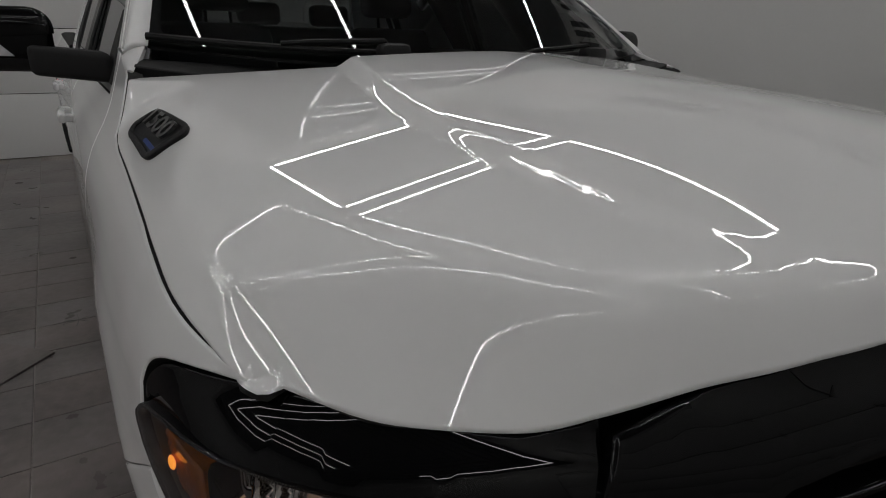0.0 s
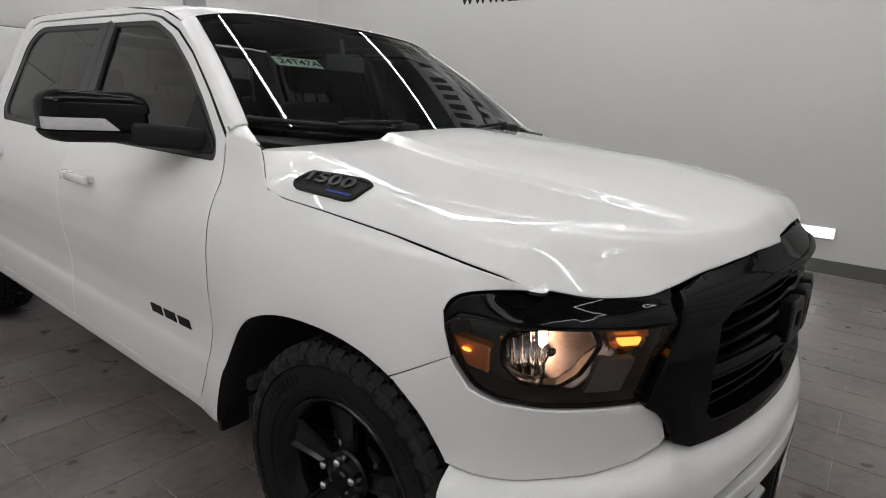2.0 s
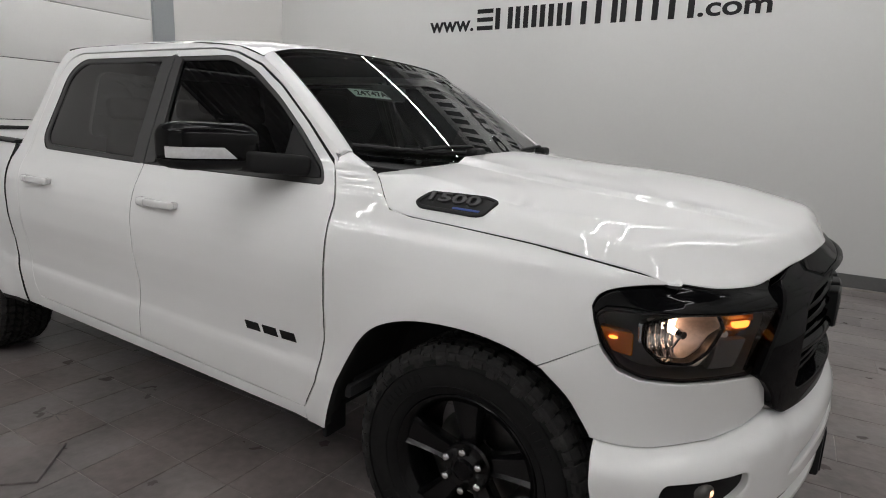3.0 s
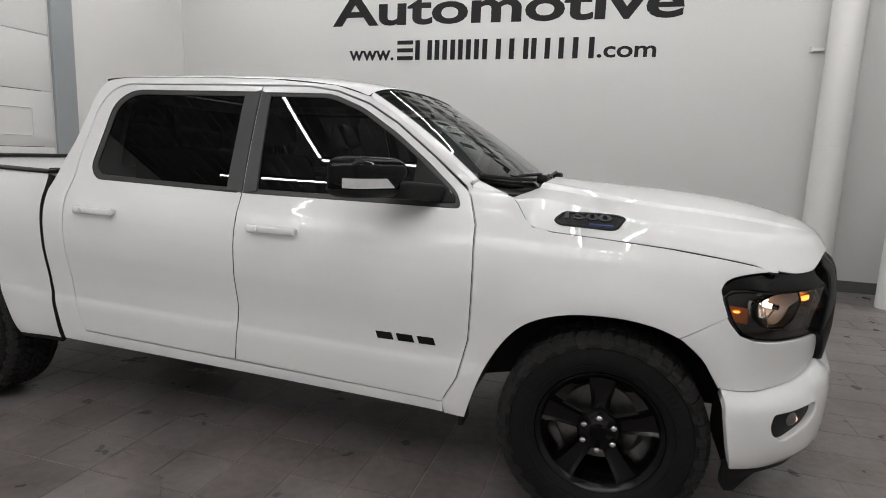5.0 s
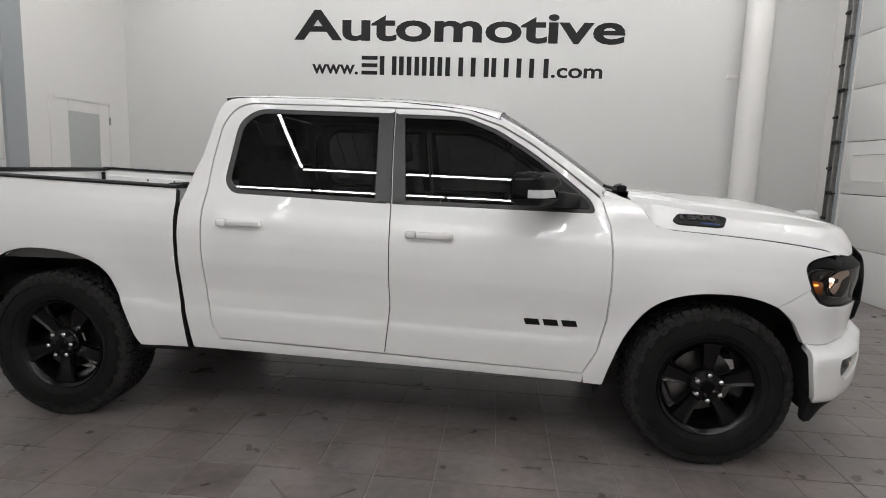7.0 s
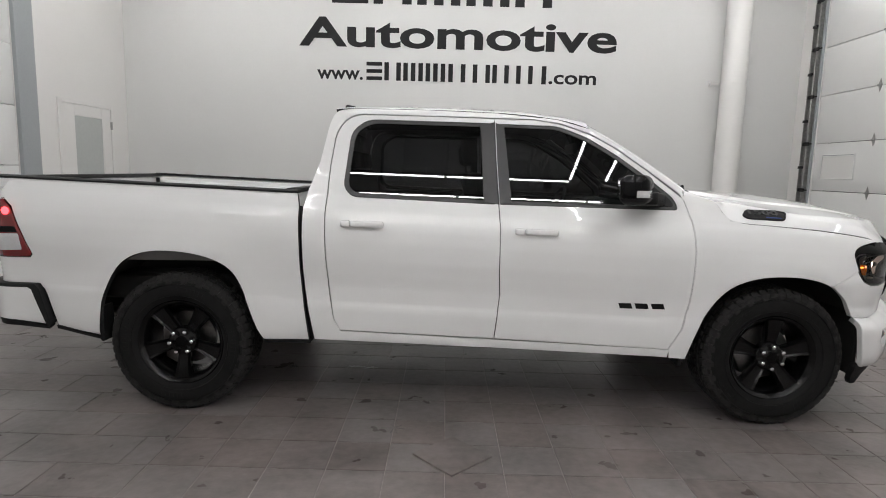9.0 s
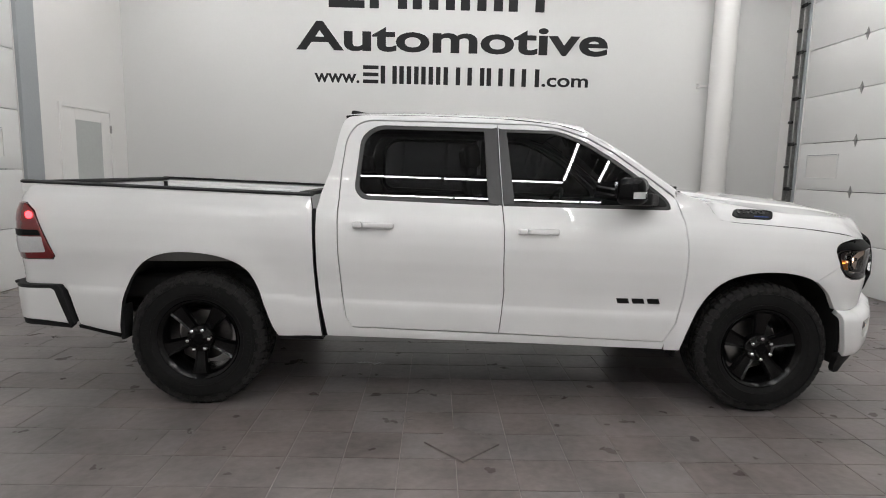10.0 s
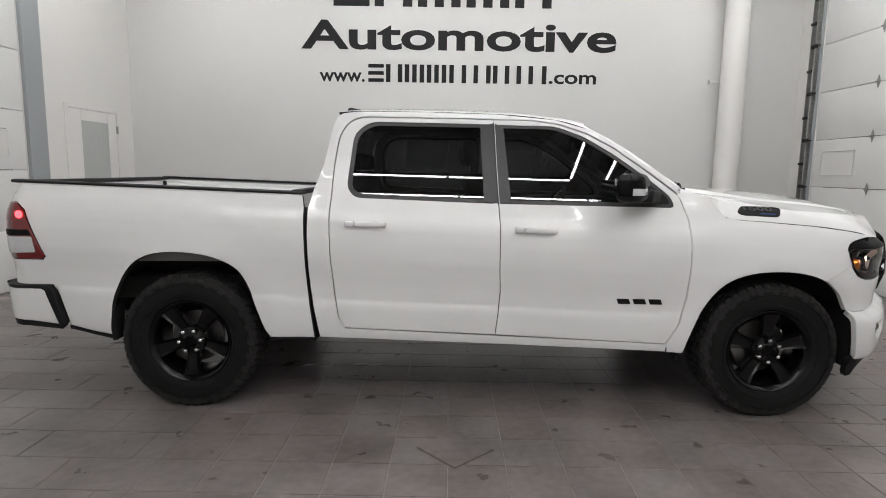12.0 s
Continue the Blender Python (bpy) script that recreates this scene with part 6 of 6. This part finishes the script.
for sign in (-1, 1):
    a, b = sorted((sign * 0.88, sign * 0.985))
    part("mud_flap", box((-4.145, a, 0.44), (-4.118, b, 0.66), 0.008, 2), TRIM_BLACK, truck, "black rubber mud flap")
    part("mud_flap", box((-0.60, a, 0.375), (-0.575, b, 0.60), 0.008, 2, Matrix.Translation((0.0, sign * -0.012, 0))), TRIM_BLACK, truck, "black rubber mud flap")
    bm = box((-4.6, sign * 0.45 - 0.05, 0.50), (0.75, sign * 0.45 + 0.05, 0.64), 0.01, 1)
    part("frame_rail", bm, LINER, truck)
bm = box((-2.75, -0.80, 0.43), (-0.65, 0.80, 0.50), 0.02, 1)
box_into(bm, (-4.55, -0.78, 0.66), (-3.0, 0.78, 0.83), 0.02, 1)
box_into(bm, (-0.5, -0.56, 0.45), (0.72, 0.56, 1.12), 0.05, 1)
part("underbody", bm, LINER, truck)
bm = box((-2.98, -0.92, 0.455), (-2.86, -0.70, 0.475), 0.005, 1)
part("cab_mount", bm, LINER, truck)
for sign in (-1, 1):
    a, b = sorted((sign * 0.5, sign * 0.93))
    part("bumper_shield", box((0.50, a, 0.33), (0.53, b, 0.74), 0.006, 1), LINER, truck)
part("exhaust_pipe", pipe([(-1.8, -0.52, 0.47), (-2.9, -0.55, 0.46), (-3.1, -0.6, 0.5), (-4.3, -0.6, 0.52), (-4.68, -0.62, 0.50)], 0.04, 12), STEEL, truck)

# ---- cabin ----
def seat(x, y, wide, name="seat"):
    bm = box((-0.27, -wide, 0.0), (0.27, wide, 0.17), 0.06, 3)
    bmesh.ops.transform(bm, matrix=Matrix.Translation((x, y, 0.80)), verts=bm.verts[:])
    ob = part(name, bm, CLOTH, truck, "dark cloth seat")
    bm = box((-0.07, -wide, 0.0), (0.07, wide, 0.62), 0.06, 3)
    for v in bm.verts:
        if v.co.z > 0.35:
            v.co.y *= 0.84
    bmesh.ops.transform(bm, matrix=pose(x - 0.27, y, 0.92, 0, -14, 0), verts=bm.verts[:])
    part("backrest", bm, CLOTH, ob)
    return ob


for y in (-0.40, 0.40):
    ob = seat(-1.45, y, 0.25)
    bm = box((-0.05, -0.13, 0.0), (0.05, 0.13, 0.17), 0.04, 3)
    tube_into(bm, (0, -0.05, -0.08), (0, -0.05, 0.03), 0.007, seg=8)
    tube_into(bm, (0, 0.05, -0.08), (0, 0.05, 0.03), 0.007, seg=8)
    bmesh.ops.transform(bm, matrix=pose(-1.885, y, 1.575, 0, -8, 0), verts=bm.verts[:])
    part("headrest", bm, CLOTH, ob)
ob = seat(-2.32, 0.0, 0.66, "rear_seat")
for y in (-0.42, 0.0, 0.42):
    bm = box((-0.045, -0.12, 0.0), (0.045, 0.12, 0.13), 0.035, 3)
    bmesh.ops.transform(bm, matrix=pose(-2.735, y, 1.53, 0, -8, 0), verts=bm.verts[:])
    part("headrest", bm, CLOTH, ob)


def dash(x, y):
    return xyz(x, y, 1.325 - 0.05 * step_up(-x, 0.75, 1.02) + 0.03 * np.exp(-((y - 0.4) / 0.22) ** 2) * step_up(-x, 0.6, 0.85))


skin("dashboard", fillet([(-0.50, -0.80), (-1.03, -0.80), (-1.03, 0.80), (-0.50, 0.80), (-0.42, 0.0)], 0.08), dash, CABIN, truck, (0, 0, 1), 0.06, thick=0.35, lip=0.02, label="dark dashboard")
bm = box((-0.45, -0.11, 0.0), (0.25, 0.11, 0.42), 0.03, 2, Matrix.Translation((-1.25, 0.0, 0.56)))
part("centre_console", bm, CABIN, truck)
bm = ring_sweep([(0.185 + 0.015 * math.cos(t), 0.015 * math.sin(t)) for t in np.linspace(0, 2 * math.pi, 8, endpoint=False)], 36)
box_into(bm, (-0.17, -0.012, -0.03), (0.17, 0.012, 0.02), 0.01, 2)
box_into(bm, (-0.06, -0.025, -0.07), (0.06, 0.02, 0.06), 0.02, 2)
bmesh.ops.transform(bm, matrix=pose(-1.13, 0.40, 1.25, 0, 0, 90) @ pose(0, 0, 0, 25, 0, 0), verts=bm.verts[:])
part("steering_wheel", bm, CABIN, truck)


def lining(x, y):
    p = roof(x, y)
    return p - np.array([0, 0, 0.05])


skin("headliner", [(-1.18, -0.60), (-2.72, -0.63), (-2.72, 0.63), (-1.18, 0.60)], lining, HEADLINER, truck, (0, 0, -1), 0.15, thick=0.0, lip=0.002)
bm = box((-0.02, -0.12, -0.04), (0.02, 0.12, 0.04), 0.015, 2, Matrix.Translation((-1.10, 0.0, 1.72)))
tube_into(bm, (-1.10, 0, 1.74), (-1.12, 0, 1.83), 0.01, seg=8)
part("rear_view_mirror", bm, CABIN, truck)

# ---- floor tiles ----
floor_ob = bpy.data.objects["floor"]
P = 0.305
GX, GY = -2.02, 0.20


def slab(name, w, d):
    """A tile with chamfered edges, its top at z = 0."""
    e, c = 0.0022, 0.004
    v, f = [], []
    for z, k in ((-0.006, e), (-0.0012, e), (0.0, e + c)):
        v += [(-w / 2 + k, -d / 2 + k, z), (w / 2 - k, -d / 2 + k, z), (w / 2 - k, d / 2 - k, z), (-w / 2 + k, d / 2 - k, z)]
    for r in (0, 4):
        f += [(r + i, r + (i + 1) % 4, r + 4 + (i + 1) % 4, r + 4 + i) for i in range(4)]
    f.append((8, 9, 10, 11))
    me = bpy.data.meshes.new(name)
    me.from_pydata(v, [], f)
    me.materials.append(TILE)
    return me, v, f


square, sv, sf = slab("tile", P, P)
plank, pv_, pf = slab("tile", 2 * P, P)
IX0, IX1, IY0 = GX - 5 * P, GX + 9 * P, GY - 13 * P
rng = random.Random(3)
for i in range(14):
    for j in range(13):
        ob = new("tile", square)
        ob.parent = floor_ob
        ob.matrix_basis = pose(IX0 + (i + 0.5) * P, GY - (j + 0.5) * P, rng.uniform(-0.0004, 0.0004), rng.uniform(-0.05, 0.05), rng.uniform(-0.05, 0.05), rng.choice((0, 90, 180, 270)))
rest_v, rest_f, singles = [], [], 0
rows = range(int((-8.0 - GY) / P) - 1, int((5.2 - GY) / P) + 1)
for j in rows:
    y = GY + (j + 0.5) * P
    if y > Y1 - 0.02 or y < Y0:
        continue
    off = (0.5 * P if j % 2 else -0.5 * P) + P
    k0 = int((X0 - GX) / (2 * P)) - 1
    for k in range(k0, k0 + 22):
        a, b = GX + off + k * 2 * P, GX + off + (k + 1) * 2 * P
        pieces = [(a, b)]
        if IY0 - 0.01 < y < GY:
            pieces = []
            if a < IX0 - 0.02:
                pieces.append((a, min(b, IX0)))
            if b > IX1 + 0.02:
                pieces.append((max(a, IX1), b))
        for p, q in pieces:
            p, q = max(p, X0), min(q, X1)
            if q - p < 0.05:
                continue
            c = (p + q) / 2
            if q - p > 2 * P - 0.01 and singles < 110 and abs(c + 1.4) < 3.6 and -1.5 < y < 1.2:
                ob = new("tile", plank)
                ob.parent = floor_ob
                ob.matrix_basis = pose(c, y, rng.uniform(-0.0004, 0.0004), 0, 0, rng.choice((0, 180)))
                singles += 1
                continue
            base, sc = len(rest_v), (q - p) / (2 * P)
            dz = rng.uniform(-0.0004, 0.0004)
            rest_v += [(c + vx * sc, y + vy, vz + dz) for vx, vy, vz in pv_]
            rest_f += [tuple(base + n for n in f) for f in pf]
me = bpy.data.meshes.new("tiles_rest")
me.from_pydata(rest_v, [], rest_f)
tagged(finish("tiles_rest", me, TILE, floor_ob), "dark grey slate tiles in running bond", "", "", "stuff")
# one loose tile laid cornerwise on top, and chips in the glaze
bm = box((-P / 2, -P / 2, 0.0005), (P / 2, P / 2, 0.012), 0.002, 1)
ob = part("tile", bm, TILE, floor_ob, "", 0)
ob.matrix_basis = pose(-1.98, -1.46, 0.0, 0.4, 0.3, 44)


def chips(cx, cy, n, reach, mat, name):
    """Thin broken streaks fanning out of one spot."""
    bm = bmesh.new()
    for k in range(n):
        a = 6.283 * (k + rng.uniform(-0.3, 0.3)) / n
        r0, r1, w = rng.uniform(0.0, 0.2) * reach, rng.uniform(0.5, 1.0) * reach, rng.uniform(0.001, 0.0025)
        m = Matrix.Translation((cx, cy, 0.0)) @ Matrix.Rotation(a, 4, "Z")
        box_into(bm, (r0, -w, 0.0002), (r1, w, 0.0011), 0.0, 1, m)
    part(name, bm, mat, floor_ob, "", 0)


chips(-2.321, -1.131, 6, 0.085, BASE, "crack")
for dx in (-0.06, 0.0, 0.05, 0.10):
    chips(-2.68 + dx, -0.085 + rng.uniform(-0.02, 0.02), 5, 0.05, WALL, "paint_splash")
chips(-3.19, -0.10, 9, 0.05, SATIN_BLACK, "crack")
chips(-2.829, -0.382, 6, 0.02, SATIN_BLACK, "crack")
